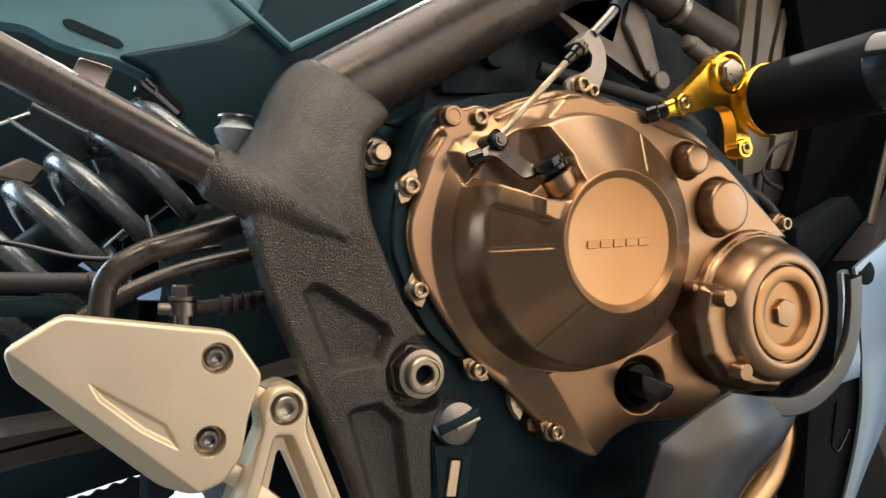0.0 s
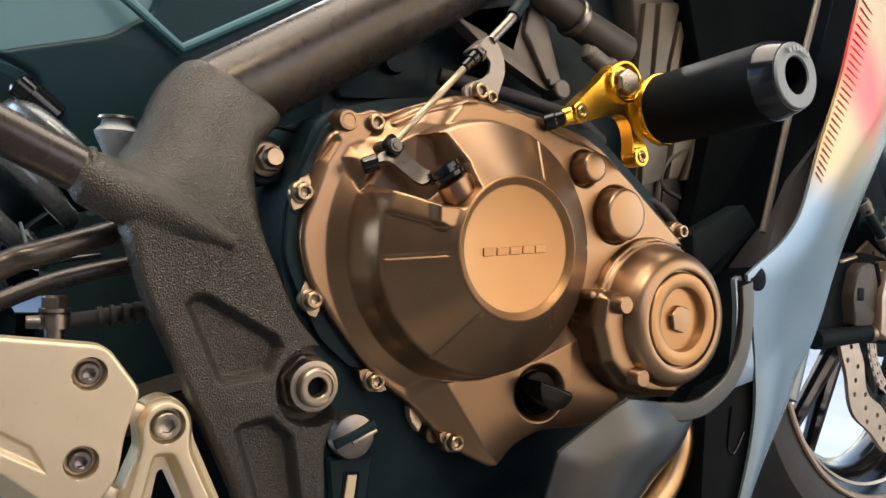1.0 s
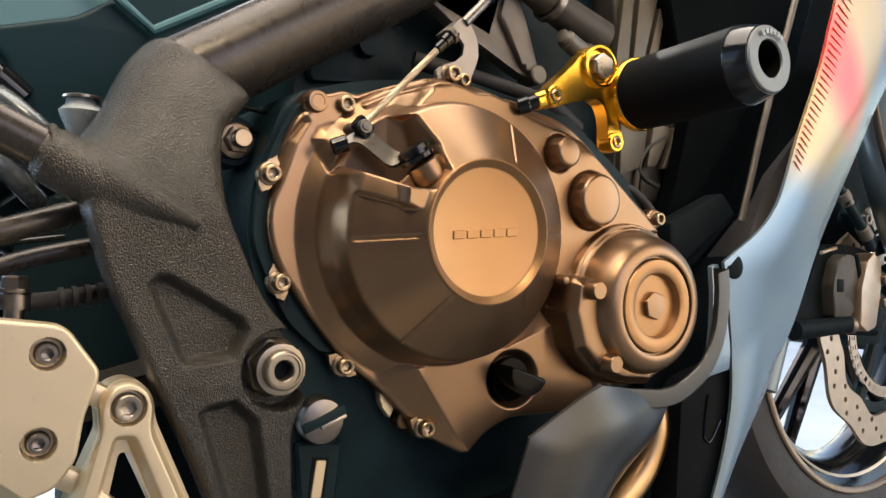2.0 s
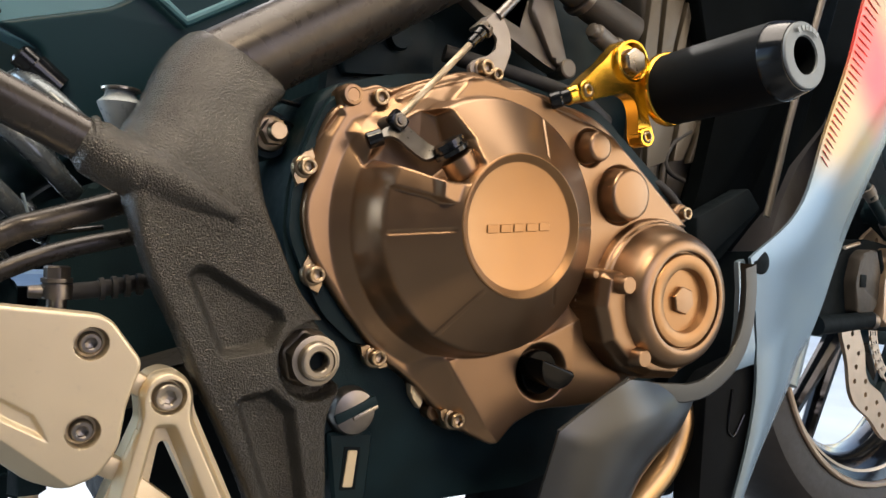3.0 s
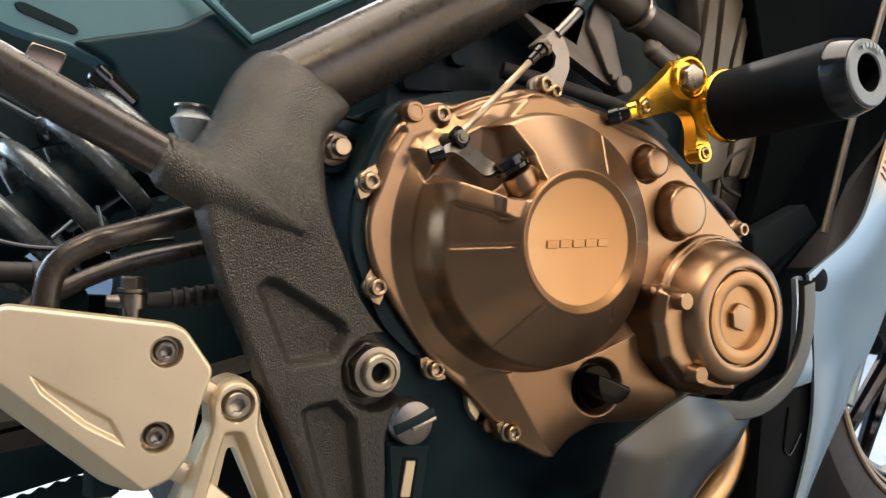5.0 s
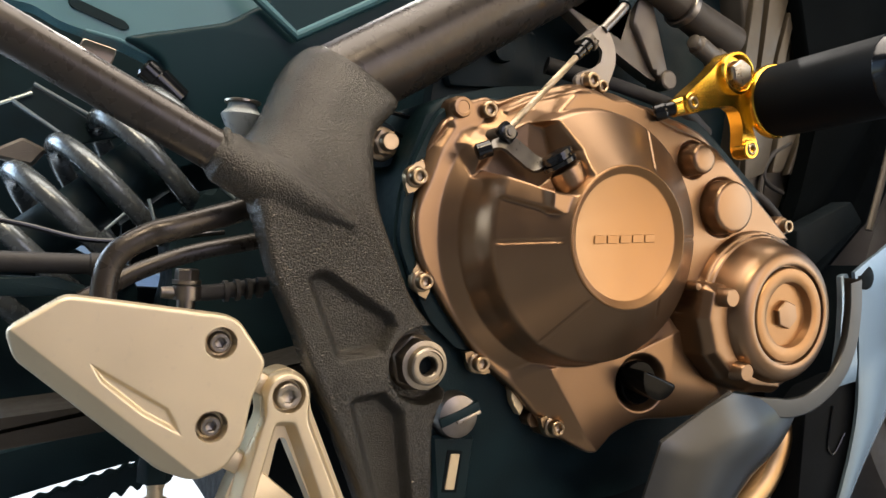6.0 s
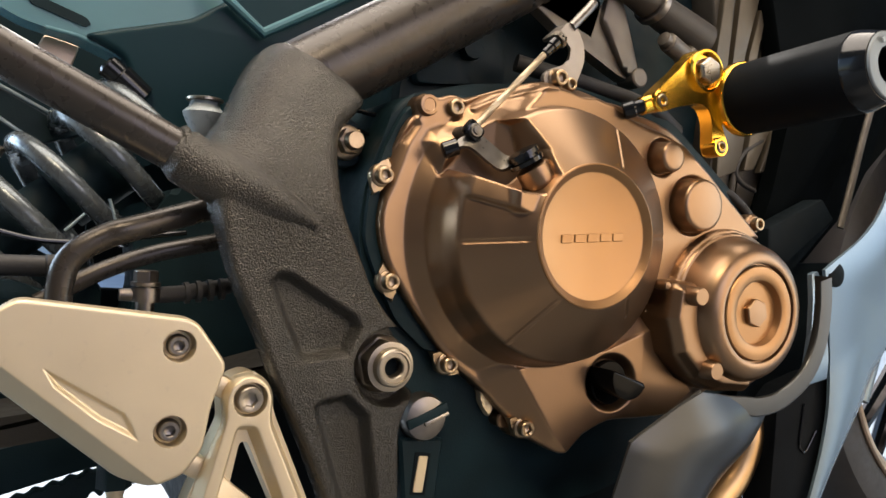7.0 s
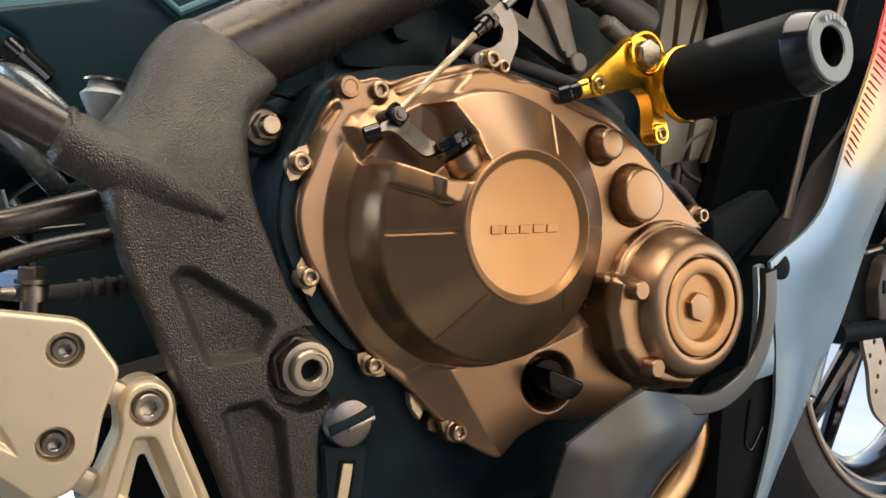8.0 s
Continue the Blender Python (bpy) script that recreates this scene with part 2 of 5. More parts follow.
def box(cx, cy, cz, sx, sy, sz, bevel=0.002, turn=(0, 0, 0)):
    bm = bmesh.new()
    bmesh.ops.create_cube(bm, size=1.0, matrix=Matrix.Diagonal((sx, sy, sz, 1)))
    if bevel:
        bmesh.ops.bevel(bm, geom=list(bm.edges), offset=bevel, segments=2, profile=0.5, affect='EDGES')
    bmesh.ops.transform(bm, matrix=pose(cx, cy, cz, *turn), verts=bm.verts)
    return bm


def inside(x, z, pts):
    """Signed distance to a closed outline, negative within it."""
    d = np.full(x.shape, 1e9)
    s = np.ones(x.shape)
    k = len(pts)
    for i in range(k):
        ax, az = pts[i]
        bx, bz = pts[i - 1]
        ex, ez, wx, wz = bx - ax, bz - az, x - ax, z - az
        t = np.clip((wx * ex + wz * ez) / (ex * ex + ez * ez), 0, 1)
        d = np.minimum(d, (wx - ex * t) ** 2 + (wz - ez * t) ** 2)
        c1, c2, c3 = z >= az, z < bz, ex * wz > ez * wx
        s = np.where((c1 & c2 & c3) | (~c1 & ~c2 & ~c3), -s, s)
    return s * np.sqrt(d)


def soft_min(a, b, k):
    h = np.clip(0.5 + 0.5 * (b - a) / k, 0, 1)
    return b * (1 - h) + a * h - k * h * (1 - h)


def soft_max(a, b, k):
    return -soft_min(-a, -b, k)


def step_up(v, a, b):
    t = np.clip((v - a) / (b - a), 0, 1)
    return t * t * (3 - 2 * t)


def relief(name, x0, x1, z0, z1, cell, depth, mat, parent, label="", wall=0.012, sharp=48):
    """A cast face: depth(x, z) gives its y and the signed distance to its outline, at which a wall goes straight back."""
    nx, nz = int((x1 - x0) / cell) + 1, int((z1 - z0) / cell) + 1
    gx, gz = np.meshgrid(x0 + cell * np.arange(nx), z0 + cell * np.arange(nz))
    f = depth(gx, gz)[1]
    fz, fx = np.gradient(f, cell)
    size = np.maximum(np.hypot(fx, fz), 0.3)
    snap, out, keep = f > -0.55 * cell, f > 0.55 * cell, f < 1.7 * cell
    for step in range(2):
        gx = np.where(snap, gx - f * fx / size ** 2, gx)
        gz = np.where(snap, gz - f * fz / size ** 2, gz)
        gy, f = depth(gx, gz)
    gy = gy + wall * out
    use = keep[:-1, :-1] & keep[1:, :-1] & keep[:-1, 1:] & keep[1:, 1:]
    idx = np.arange(nx * nz).reshape(nz, nx)
    q = np.stack([idx[:-1, :-1][use], idx[:-1, 1:][use], idx[1:, 1:][use], idx[1:, :-1][use]], 1)
    ids, inv = np.unique(q, return_inverse=True)
    co = np.stack([gx.ravel(), gy.ravel(), gz.ravel()], 1)[ids]
    me = bpy.data.meshes.new(name)
    me.from_pydata(co.tolist(), [], inv.reshape(-1, 4).tolist())
    me.polygons.foreach_set("use_smooth", [True] * len(me.polygons))
    me.update()
    me.set_sharp_from_angle(angle=radians(sharp))
    return placed(name, me, mat, parent, label)


def ribbon(path, across, thick):
    """A flat strap along path, across is half its width as a vector."""
    bm = bmesh.new()
    path, w = [Vector(p) for p in path], Vector(across)
    rings = []
    for i in range(len(path)):
        d = (path[min(i + 1, len(path) - 1)] - path[max(i - 1, 0)]).normalized()
        u = d.cross(w).normalized() * thick / 2
        rings.append([bm.verts.new(path[i] + s * u + t * w) for s, t in ((1, 1), (1, -1), (-1, -1), (-1, 1))])
    for r, q in zip(rings, rings[1:]):
        for j in range(4):
            bm.faces.new((r[j], r[(j + 1) % 4], q[(j + 1) % 4], q[j]))
    bm.faces.new(rings[0][::-1])
    bm.faces.new(rings[-1])
    bmesh.ops.bevel(bm, geom=[e for e in bm.edges if e.calc_face_angle(0) > 1.0], offset=thick * 0.2, segments=2, affect='EDGES')
    return bm


def bolt_mesh(name, r_flange, r_head, r_socket, height, mat):
    bm = lathe([(r_flange, 0), (r_flange, 0.0012), (r_flange * 0.93, 0.0017), (r_head * 1.03, 0.0019), (r_head, 0.0026),
                (r_head, height - 0.0007), (r_head - 0.0007, height), (r_socket * 1.12, height), (r_socket, height - 0.0005),
                (r_socket, height - 0.0035), (r_socket * 0.3, height - 0.0042)], 30, six=(8, 9))
    me = bpy.data.meshes.new(name)
    bmesh.ops.recalc_face_normals(bm, faces=bm.faces)
    for e in bm.edges:
        e.smooth = e.calc_face_angle(0.0) < radians(35)
    for f in bm.faces:
        f.smooth = True
    bm.to_mesh(me)
    bm.free()
    me.materials.append(mat)
    return me


CASE_BOLT = bolt_mesh("case_bolt", 0.0068, 0.0052, 0.0031, 0.0075, BOLT_ZINC)
WIDE_BOLT = bolt_mesh("socket_bolt", 0.0076, 0.0066, 0.0036, 0.007, STEEL_DARK)
PEG_BOLT = bolt_mesh("peg_bolt", 0.0076, 0.0070, 0.0038, 0.006, NUT_STEEL)
GUARD_BOLT = bolt_mesh("guard_bolt", 0.0058, 0.0052, 0.0028, 0.005, STEEL_DARK)
SMALL_BOLT = bolt_mesh("small_bolt", 0.0050, 0.0042, 0.0026, 0.005, BOLT_ZINC)


def bolt(me, name, x, y, z, parent, label="", turn=0.0, aim=(0, -1, 0)):
    """A socket bolt whose flange stands at (x, y, z), in millimetres."""
    ob = placed(name, me, None, parent, label)
    q = Vector((0, -1, 0)).rotation_difference(Vector(aim))
    ob.matrix_basis = Matrix.Translation((x * 0.001, y * 0.001, z * 0.001)) @ q.to_matrix().to_4x4() @ pose(0, 0, 0, 0, turn, 0)
    return ob

# ---------------------------------------------------------------- room
def slab(name, cx, cy, cz, sx, sy, sz, mat, label, category=""):
    ob = part(name, box(cx, cy, cz, sx, sy, sz, 0.0), mat, None, "", smooth=False)
    return tagged(ob, label, category, kind="structure")


# The near floor is coloured darker than the paving to hold its shade.
slab("floor", 0, 0, FLOOR - 0.05, 14, 14, 0.1, FLOOR_MAT, "near floor under the motorcycle, shade put into its dark grey", "floor")
slab("pavement", 0, 3.75, FLOOR - 0.021, 14, 6.5, 0.05, PAVING, "pale paving in daylight beyond the motorcycle", "pavement")
# Backdrop added to cover the bright sky horizon in the gaps.
slab("backdrop_north", 0, 7.0, 1.3, 14, 0.12, 2.6, BACKDROP, "pale blue-grey backdrop added to hide the sky horizon", "wall")
# Unseen walls and ceiling, added dark to cut sky light and reflections.
slab("wall_south", 0, -2.9, 1.55, 9, 0.12, 3.0, DARK_WALL, "unseen dark wall added behind the camera to darken reflections", "wall")
slab("ceiling", 0, -0.1, 3.1, 9, 5.6, 0.1, DARK_WALL, "unseen dark ceiling added to cut sky light", "ceiling")
slab("wall_west", -4.0, -1.2, 1.55, 0.12, 3.4, 3.0, DARK_WALL, "unseen dark side wall added to cut sky light", "wall")
slab("wall_east", 4.0, -1.9, 1.55, 0.12, 2.0, 3.0, DARK_WALL, "unseen dark side wall added to cut sky light", "wall")

# ---------------------------------------------------------------- engine
def drop(f, r=0.003, slope=0.0, most=0.03):
    """How far a cast face falls away at its rounded edge, and down a slope beyond it."""
    t = np.clip(f + r, 0, r)
    return np.minimum(r - np.sqrt(np.maximum(r * r - t * t, 0)) + np.maximum(f, 0) * slope, most)


FLANGE = rounded(mm([(-98, 488), (-92, 500), (-75, 503), (-66, 503), (-41, 513), (-17, 520), (19, 520), (38, 517), (59, 517), (72, 512),
             (91, 510), (111, 504), (131, 491), (150, 476), (175, 458), (197, 443), (216, 420), (214, 350), (190, 318), (150, 306),
             (110, 300), (80, 298), (45, 298), (24, 286), (14, 274), (2, 280), (-8, 285), (-28, 302), (-46, 321), (-62, 331), (-77, 346), (-94, 366),
             (-106, 383), (-116, 397), (-122, 418), (-120, 435), (-118, 449), (-111, 474), (-104, 487)]), 0.012, 4)
LUGS = mm([(-12.5, 293), (-75.5, 495.5), (204.6, 441), (-93.6, 494)])
PLATEAU = mm([(-41, 494), (-24, 513), (-12, 514), (-3, 513), (6, 511), (16, 512), (32, 509), (47, 502), (62, 498), (81, 495), (100, 489), (123, 473),
              (148, 454), (167, 440), (181, 429), (150, 424), (110, 417), (92, 397), (85, 375), (60, 400), (50, 470), (0, 494)])
LOWER = mm([(-26, 333), (5, 287), (14, 277), (26, 290), (45, 298), (95, 300), (118, 315), (100, 345), (80, 362), (40, 345), (0, 338)])
POCKET = mm([(-94, 462), (-88, 450), (-81, 455), (-68, 451.5), (-58, 448), (-47, 447), (-39, 455), (-43, 470), (-47, 486), (-56, 489), (-66, 486), (-76, 482), (-88, 478)])
BOWL = mm([(-99, 472), (-94, 462), (-86, 449), (-74, 464), (-68, 474), (-74, 484), (-85, 486), (-94, 481)])
LEDGE = mm([(-85, 452), (-80, 455), (-68, 451), (-59, 447.5), (-44, 446), (-46, 431), (-55, 430), (-66, 434), (-84, 439)])
STRIP = mm([(-101, 488), (-116, 470), (-126, 455), (-134, 436), (-120, 428), (-113, 444), (-105, 468), (-97, 482)])
RIBS = (mm([(-68, 500), (-50, 510), (-29, 516), (-13, 519.5)]), mm([(-63, 496), (-45, 505.5), (-24, 512), (-16, 513.5)]))
SEAMS = [(radians(186), 0.047, 0.079), (radians(238), 0.047, 0.080), (radians(-52), 0.047, 0.062), (radians(66), 0.048, 0.080),
         (radians(3), 0.047, 0.080)]
DX, DZ = -0.0066, 0.4196


def near_line(x, z, pts):
    """Distance to an open line."""
    d = np.full(x.shape, 1e9)
    for (ax, az), (bx, bz) in zip(pts, pts[1:]):
        ex, ez = bx - ax, bz - az
        t = np.clip(((x - ax) * ex + (z - az) * ez) / (ex * ex + ez * ez), 0, 1)
        d = np.minimum(d, np.hypot(x - ax - ex * t, z - az - ez * t))
    return d


def cover_depth(x, z):
    dx, dz = x - DX, z - DZ
    r, a = np.hypot(dx, dz), np.arctan2(dz, dx)
    dome = np.interp(r, [0, 0.0405, 0.0428, 0.0436, 0.0790, 0.0805, 0.0835, 0.0885, 0.0975, 0.0990, 0.14],
                     [-0.0020, -0.0020, -0.0085, -0.0088, 0.0172, 0.0195, 0.0330, 0.0455, 0.0520, 0.0528, 0.0530])
    cone = dome
    for at, ra, rb in SEAMS:
        off = r * np.sin(a - at)
        run = step_up(r, ra - 0.002, ra + 0.002) * (1 - step_up(r, rb - 0.002, rb + 0.002)) * (np.cos(a - at) > 0)
        dome = dome + run * 0.0009 * step_up(off, -0.0018, -0.0012) * (1 - step_up(off, 0.0006, 0.0012))
    f = inside(x, z, FLANGE)
    for bx, bz in LUGS:
        f = soft_min(f, np.hypot(x - bx, z - bz) - 0.0082, 0.003)
    y = np.minimum(dome, 0.053)
    # flat face round the two round bosses
    y = soft_min(y, 0.0270 + drop(inside(x, z, PLATEAU), 0.003, 2.2), 0.002)
    # lower corner: a flat facet with a broad slope to the rear edge
    low = 0.0385 - 0.010 * np.clip((x + 0.02) / 0.09, 0, 1)
    y = soft_min(y, low + drop(inside(x, z, LOWER), 0.001, 0.62), 0.0012)
    y = y + 0.008 * step_up(0.0205 - np.hypot(x - 0.0455, z - 0.3235), 0.0, 0.0060)
    # ledge under the release arm, flat towards the disc
    flat = step_up(x, -0.0655, -0.0610)
    ledge = np.maximum(cone - 0.0042, -0.0065) * (1 - flat) - 0.0065 * flat
    y = soft_min(y, ledge + np.maximum(inside(x, z, LEDGE) + 0.0006, 0) * 2.4, 0.0008)
    bed = np.interp(x, [-0.098, -0.078, -0.055, -0.035], [0.0500, 0.0440, 0.0350, 0.0240])
    y = soft_max(y, bed - np.maximum(inside(x, z, POCKET) + 0.0010, 0) * np.interp(z, [0.458, 0.470], [6.0, 3.0]), 0.002)
    y = y - 0.0045 * step_up(inside(x, z, BOWL), 0.0, -0.010) * step_up(z, 0.500, 0.470)
    for rib in RIBS:
        y = y - 0.0024 * np.exp(-(near_line(x, z, rib) / 0.0016) ** 2)
    for bx, bz, br in ((0.0765, 0.4785, 0.0105), (0.1075, 0.4478, 0.0185)):
        y = y + 0.0035 * step_up(br + 0.0036 - np.hypot(x - bx, z - bz), 0.0, 0.0028)
    y = y + 0.0100 * step_up(-inside(x, z, STRIP), -0.0010, 0.0110)
    return y + drop(f), f


cover = relief("clutch_cover", -0.142, 0.225, 0.262, 0.532, 0.0007, cover_depth, BRONZE, bike,
               "bronze painted clutch cover with a conical dome", sharp=75)
disc = part("emblem_disc", lathe([(0.0448, -0.004), (0.0442, 0.0086), (0.0438, 0.0094), (0.0430, 0.0097), (0.0424, 0.0093), (0.0395, 0.0070), (0.0388, 0.0064), (0.0382, 0.0062),
                                  (0.001, 0.0062)], 128, centre=(DX, 0, DZ)), BRONZE_MACHINED, cover, "flat round bronze face with a raised wordmark")
for i in range(5):
    x, z = -0.0315 + 0.0097 * i, 0.4140 + 0.00082 * i
    part("wordmark_bar", plate(rounded([(x, z), (x + 0.0082, z + 0.0006), (x + 0.0082, z + 0.0058), (x, z + 0.0052)], 0.0008, 2), -0.0069, -0.004, 0.0004, 1),
         BRONZE_MACHINED, disc)
for x, y, z, turn in ((-120.2, 58, 449, 10), (-112, 58, 385.3, 25), (-69, 56.5, 334.6, 0), (-14.0, 47.5, 293.2, 15), (-75.5, 55, 495.4, 5), (204.6, 55, 441, 20)):
    bolt(CASE_BOLT, "case_bolt", x, y, z, cover, "zinc plated socket head case bolt", turn)
for x, y, z, tilt in ((-120.2, 58, 449, 68), (-112, 58, 385.3, 108), (-69, 56.5, 334.6, 146), (-14.0, 47.5, 293.2, 150)):
    c, q = math.cos(radians(tilt)), math.sin(radians(tilt))
    ear = [(x + u * c - v * q, z + u * q + v * c) for u, v in ((13, 0), (7.6, 3.0), (5, 5.4), (2, 7.0), (-2, 7.0), (-5, 5.4), (-7.6, 3.0), (-13, 0), (-7.6, -3.0), (-5, -5.4), (-2, -7.0), (2, -7.0), (5, -5.4), (7.6, -3.0))]
    part("bolt_ear", plate(mm(ear), (y - 0.3) * 0.001, (y + 4.5) * 0.001, 0.0008, 2), BOLT_ZINC, cover, "pointed pale metal ear under the bolt")
part("cast_boss", lathe([(0.0070, -0.062), (0.0066, -0.0500), (0.0060, -0.0488), (0.0042, -0.0486), (0.0038, -0.0490), (0.001, -0.0490)], 32, centre=(-0.0945, 0, 0.4945)), BRONZE, cover)
for x, z, r in ((76.5, 478.5, 10.3), (107.5, 447.8, 18.3)):
    r *= 0.001
    part("cover_boss", lathe([(r + 0.0010, -0.036), (r + 0.0007, -0.028), (r + 0.0002, -0.0175), (r - 0.0005, -0.0160), (r - 0.0016, -0.0153),
                              (r - 0.0030, -0.0150), (0.001, -0.0150)], 64, centre=(x * 0.001, 0, z * 0.001)), BRONZE, cover)

CX, CZ = 0.1445, 0.3748
OCT = mm([(82, 388), (79.5, 370), (87, 348), (104, 332.5), (124, 325.5), (150, 323), (160, 388)])


def crank_depth(x, z):
    r = np.hypot(x - CX, z - CZ)
    g = inside(x, z, OCT)
    y = 0.0050 + np.interp(g, [-0.002, 0.0, 0.0010, 0.0052, 0.0060, 0.0078], [0, 0.0002, 0.0008, 0.0060, 0.0090, 0.035])
    ring = np.interp(r, [0, 0.0480, 0.0535, 0.0550, 0.0556, 0.0576, 0.0586, 0.0640], [0.012, 0.012, 0.0185, 0.0188, 0.0208, 0.0212, 0.0255, 0.0300])
    y = soft_min(y, ring, 0.0012)
    f = soft_min(g - 0.0078, r - 0.0588, 0.003)
    return y, f


crank = relief("crank_cover", 0.060, 0.216, 0.300, 0.446, 0.0007, crank_depth, BRONZE, bike, "bronze crankshaft end cover with a round cap", wall=0.03)
part("cap_dome", lathe([(0.0545, -0.026), (0.0532, -0.018), (0.0508, -0.010), (0.0492, -0.0045), (0.0476, -0.0008), (0.0455, 0.0022), (0.0428, 0.0043),
                        (0.0392, 0.0056), (0.0362, 0.0060), (0.0350, 0.0054), (0.0347, 0.002), (0.0338, 0.002)], 128, centre=(CX, 0, CZ), closed=False), BRONZE, crank)
part("cap_ring", lathe([(0.0334, 0.000), (0.0331, 0.0044), (0.0324, 0.0052), (0.0300, 0.0055), (0.0242, 0.0055), (0.0230, 0.0048), (0.0205, -0.0040),
                        (0.0192, -0.0056), (0.0135, -0.0060), (0.001, -0.0060)], 128, centre=(CX, 0, CZ)), BRONZE_MACHINED, crank, "bronze screw cap with a hexagon plug")
part("hex_plug", lathe([(0.0132, -0.0064), (0.0130, -0.0048), (0.0122, -0.0043), (0.0104, -0.0041), (0.0104, 0.0030), (0.0096, 0.0038), (0.001, 0.0040)], 48,
                       six=(3, 4, 5), centre=(CX, 0, CZ), six_turn=0.3), BRONZE, crank)
for x, z in ((90.0, 385), (107.5, 335)):
    part("cast_boss", lathe([(0.0078, -0.016), (0.0068, -0.010), (0.0062, 0.0026), (0.0055, 0.0036), (0.001, 0.0036)], 32, centre=(x * 0.001, 0, z * 0.001)), BRONZE, crank)
part("cast_nub", turned((0.0715, 0.020, 0.3915), (0.0700, 0.006, 0.3912), [(0.0034, 0), (0.0032, 0.010), (0.0022, 0.0118), (0.0005, 0.0122)], 20), BRONZE, crank)
part("lower_rim", tube([(CX + 0.0555 * math.cos(radians(w)), 0.0190, CZ + 0.0555 * math.sin(radians(w))) for w in range(232, 312, 4)], 0.0026, 12), BRONZE, crank)

case = part("crankcase", plate(rounded(mm([(-130, 410), (-128, 440), (-118, 470), (-108, 500), (-60, 515), (20, 528), (120, 515), (215, 450), (220, 340),
                                           (150, 260), (60, 235), (-60, 235), (-100, 260), (-100, 330), (-122, 380)]), 0.012, 3), 0.066, 0.30, 0.004, 2), BLACK, bike,
            "black painted crankcase behind the covers")
part("gasket_edge", plate(rounded(mm([(-128, 410), (-126, 440), (-117, 468), (-104, 495), (-60, 508), (-60, 345), (-78, 339), (-104, 361), (-119, 389)]), 0.008, 3),
                          0.060, 0.068, 0.0015, 1), BLACK, case)
part("cylinder_block", plate(mm([(-85, 500), (-80, 556), (60, 640), (330, 700), (330, 420), (200, 440), (60, 500)]), 0.125, 0.32, 0.004, 1), BLACK, bike, "black finned cylinder block")

cap = part("oil_filler_cap", lathe([(0.0150, -0.056), (0.0150, -0.0345), (0.0142, -0.0335), (0.001, -0.0330)], 48, centre=(0.0465, 0, 0.3230)), CAP_BLACK, bike,
           "gloss black oil filler cap with a finger grip")
GRIP = [(0.0148 * math.cos(radians(w)), 0.0150 * math.sin(radians(w))) for w in range(-180, 1, 12)]
GC, GQ = math.cos(radians(-19)), math.sin(radians(-19))
part("grip", plate(rounded([(0.0440 + u * GC - v * GQ, 0.3305 + u * GQ + v * GC) for u, v in GRIP], 0.002, 2), 0.0110, 0.036, 0.0018, 3), CAP_BLACK, cap)

plug = part("level_plug", lathe([(0.0155, -0.066), (0.0148, -0.059), (0.0135, -0.0565), (0.008, -0.0550), (0.001, -0.0545)], 40, centre=(-0.0805, 0, 0.3005)), STEEL_DARK, bike,
            "dark slotted oil plug beside the pivot")
# A black bar on the face stands for the shaded slot.
part("slot", box(-0.0805, 0.0555, 0.3022, 0.0295, 0.003, 0.0058, 0.0006, (0, -22, 0)), BLACK, plug)
part("slot_bar", box(-0.0745, 0.0540, 0.3005, 0.018, 0.002, 0.0026, 0.0006, (0, -22, 0)), STEEL, plug)
sight = part("lower_lug", plate(rounded(mm([(-96, 288), (-64, 286), (-68, 240), (-90, 240)]), 0.003, 2), 0.062, 0.09, 0.002, 1), BLACK, bike, "black casting lug below the plug")
part("strip_recess", plate(rounded(mm([(-84.5, 278.5), (-73.0, 277), (-75.6, 250.5), (-86.8, 251.5)]), 0.001, 2), 0.0616, 0.064, 0.0004, 1), DEEP_BLACK, sight)
part("label_strip", plate(rounded(mm([(-81.9, 276), (-75.2, 275.3), (-78.0, 252.4), (-85.0, 253.2)]), 0.001, 2), 0.0609, 0.063, 0.0004, 1), ALU, sight, "pale rectangular sight strip")
clip = part("wire_clip", plate(rounded(mm([(-42, 321), (-36, 316), (-30, 304), (-33, 298), (-40, 308)]), 0.002, 2), 0.058, 0.064, 0.001, 1), ALU, bike, "pale metal clip on the case edge")
part("clip_nut", lathe([(0.006, -0.066), (0.006, -0.056), (0.005, -0.055), (0.001, -0.055)], 20, centre=(-0.0225, 0, 0.297)), BRONZE, clip)

# clutch arm, cable and bracket
arm = part("clutch_arm", ribbon(spline([(-0.0845, 0.0330, 0.4690), (-0.0770, 0.0300, 0.4725), (-0.0725, 0.0275, 0.4715), (-0.0660, 0.0240, 0.4660), (-0.0600, 0.0205, 0.4610), (-0.0555, 0.0180, 0.4600), (-0.0490, 0.0150, 0.4640)], 5), (0.0036, 0.0008, 0.0042), 0.0026),
           ARM_BLACK, bike, "black clutch release arm in the cover pocket")
boss = part("shaft_boss", turned((-0.0365, 0.0072, 0.4460), (-0.0490, 0.0092, 0.4640), [(0.0040, -0.0006), (0.0086, 0.0006), (0.0104, 0.0028), (0.0108, 0.0060), (0.0106, 0.0150), (0.0088, 0.0160), (0.004, 0.0162)], 48), BRONZE, cover)
part("seal_cap", turned((-0.0475, 0.0088, 0.4600), (-0.0560, 0.0103, 0.4730), [(0.0084, 0), (0.0108, 0.0006), (0.0110, 0.0030), (0.0092, 0.0036), (0.0090, 0.0052), (0.0106, 0.0056), (0.0104, 0.0084), (0.0060, 0.0094)], 40), BLACK_GLOSS, arm)
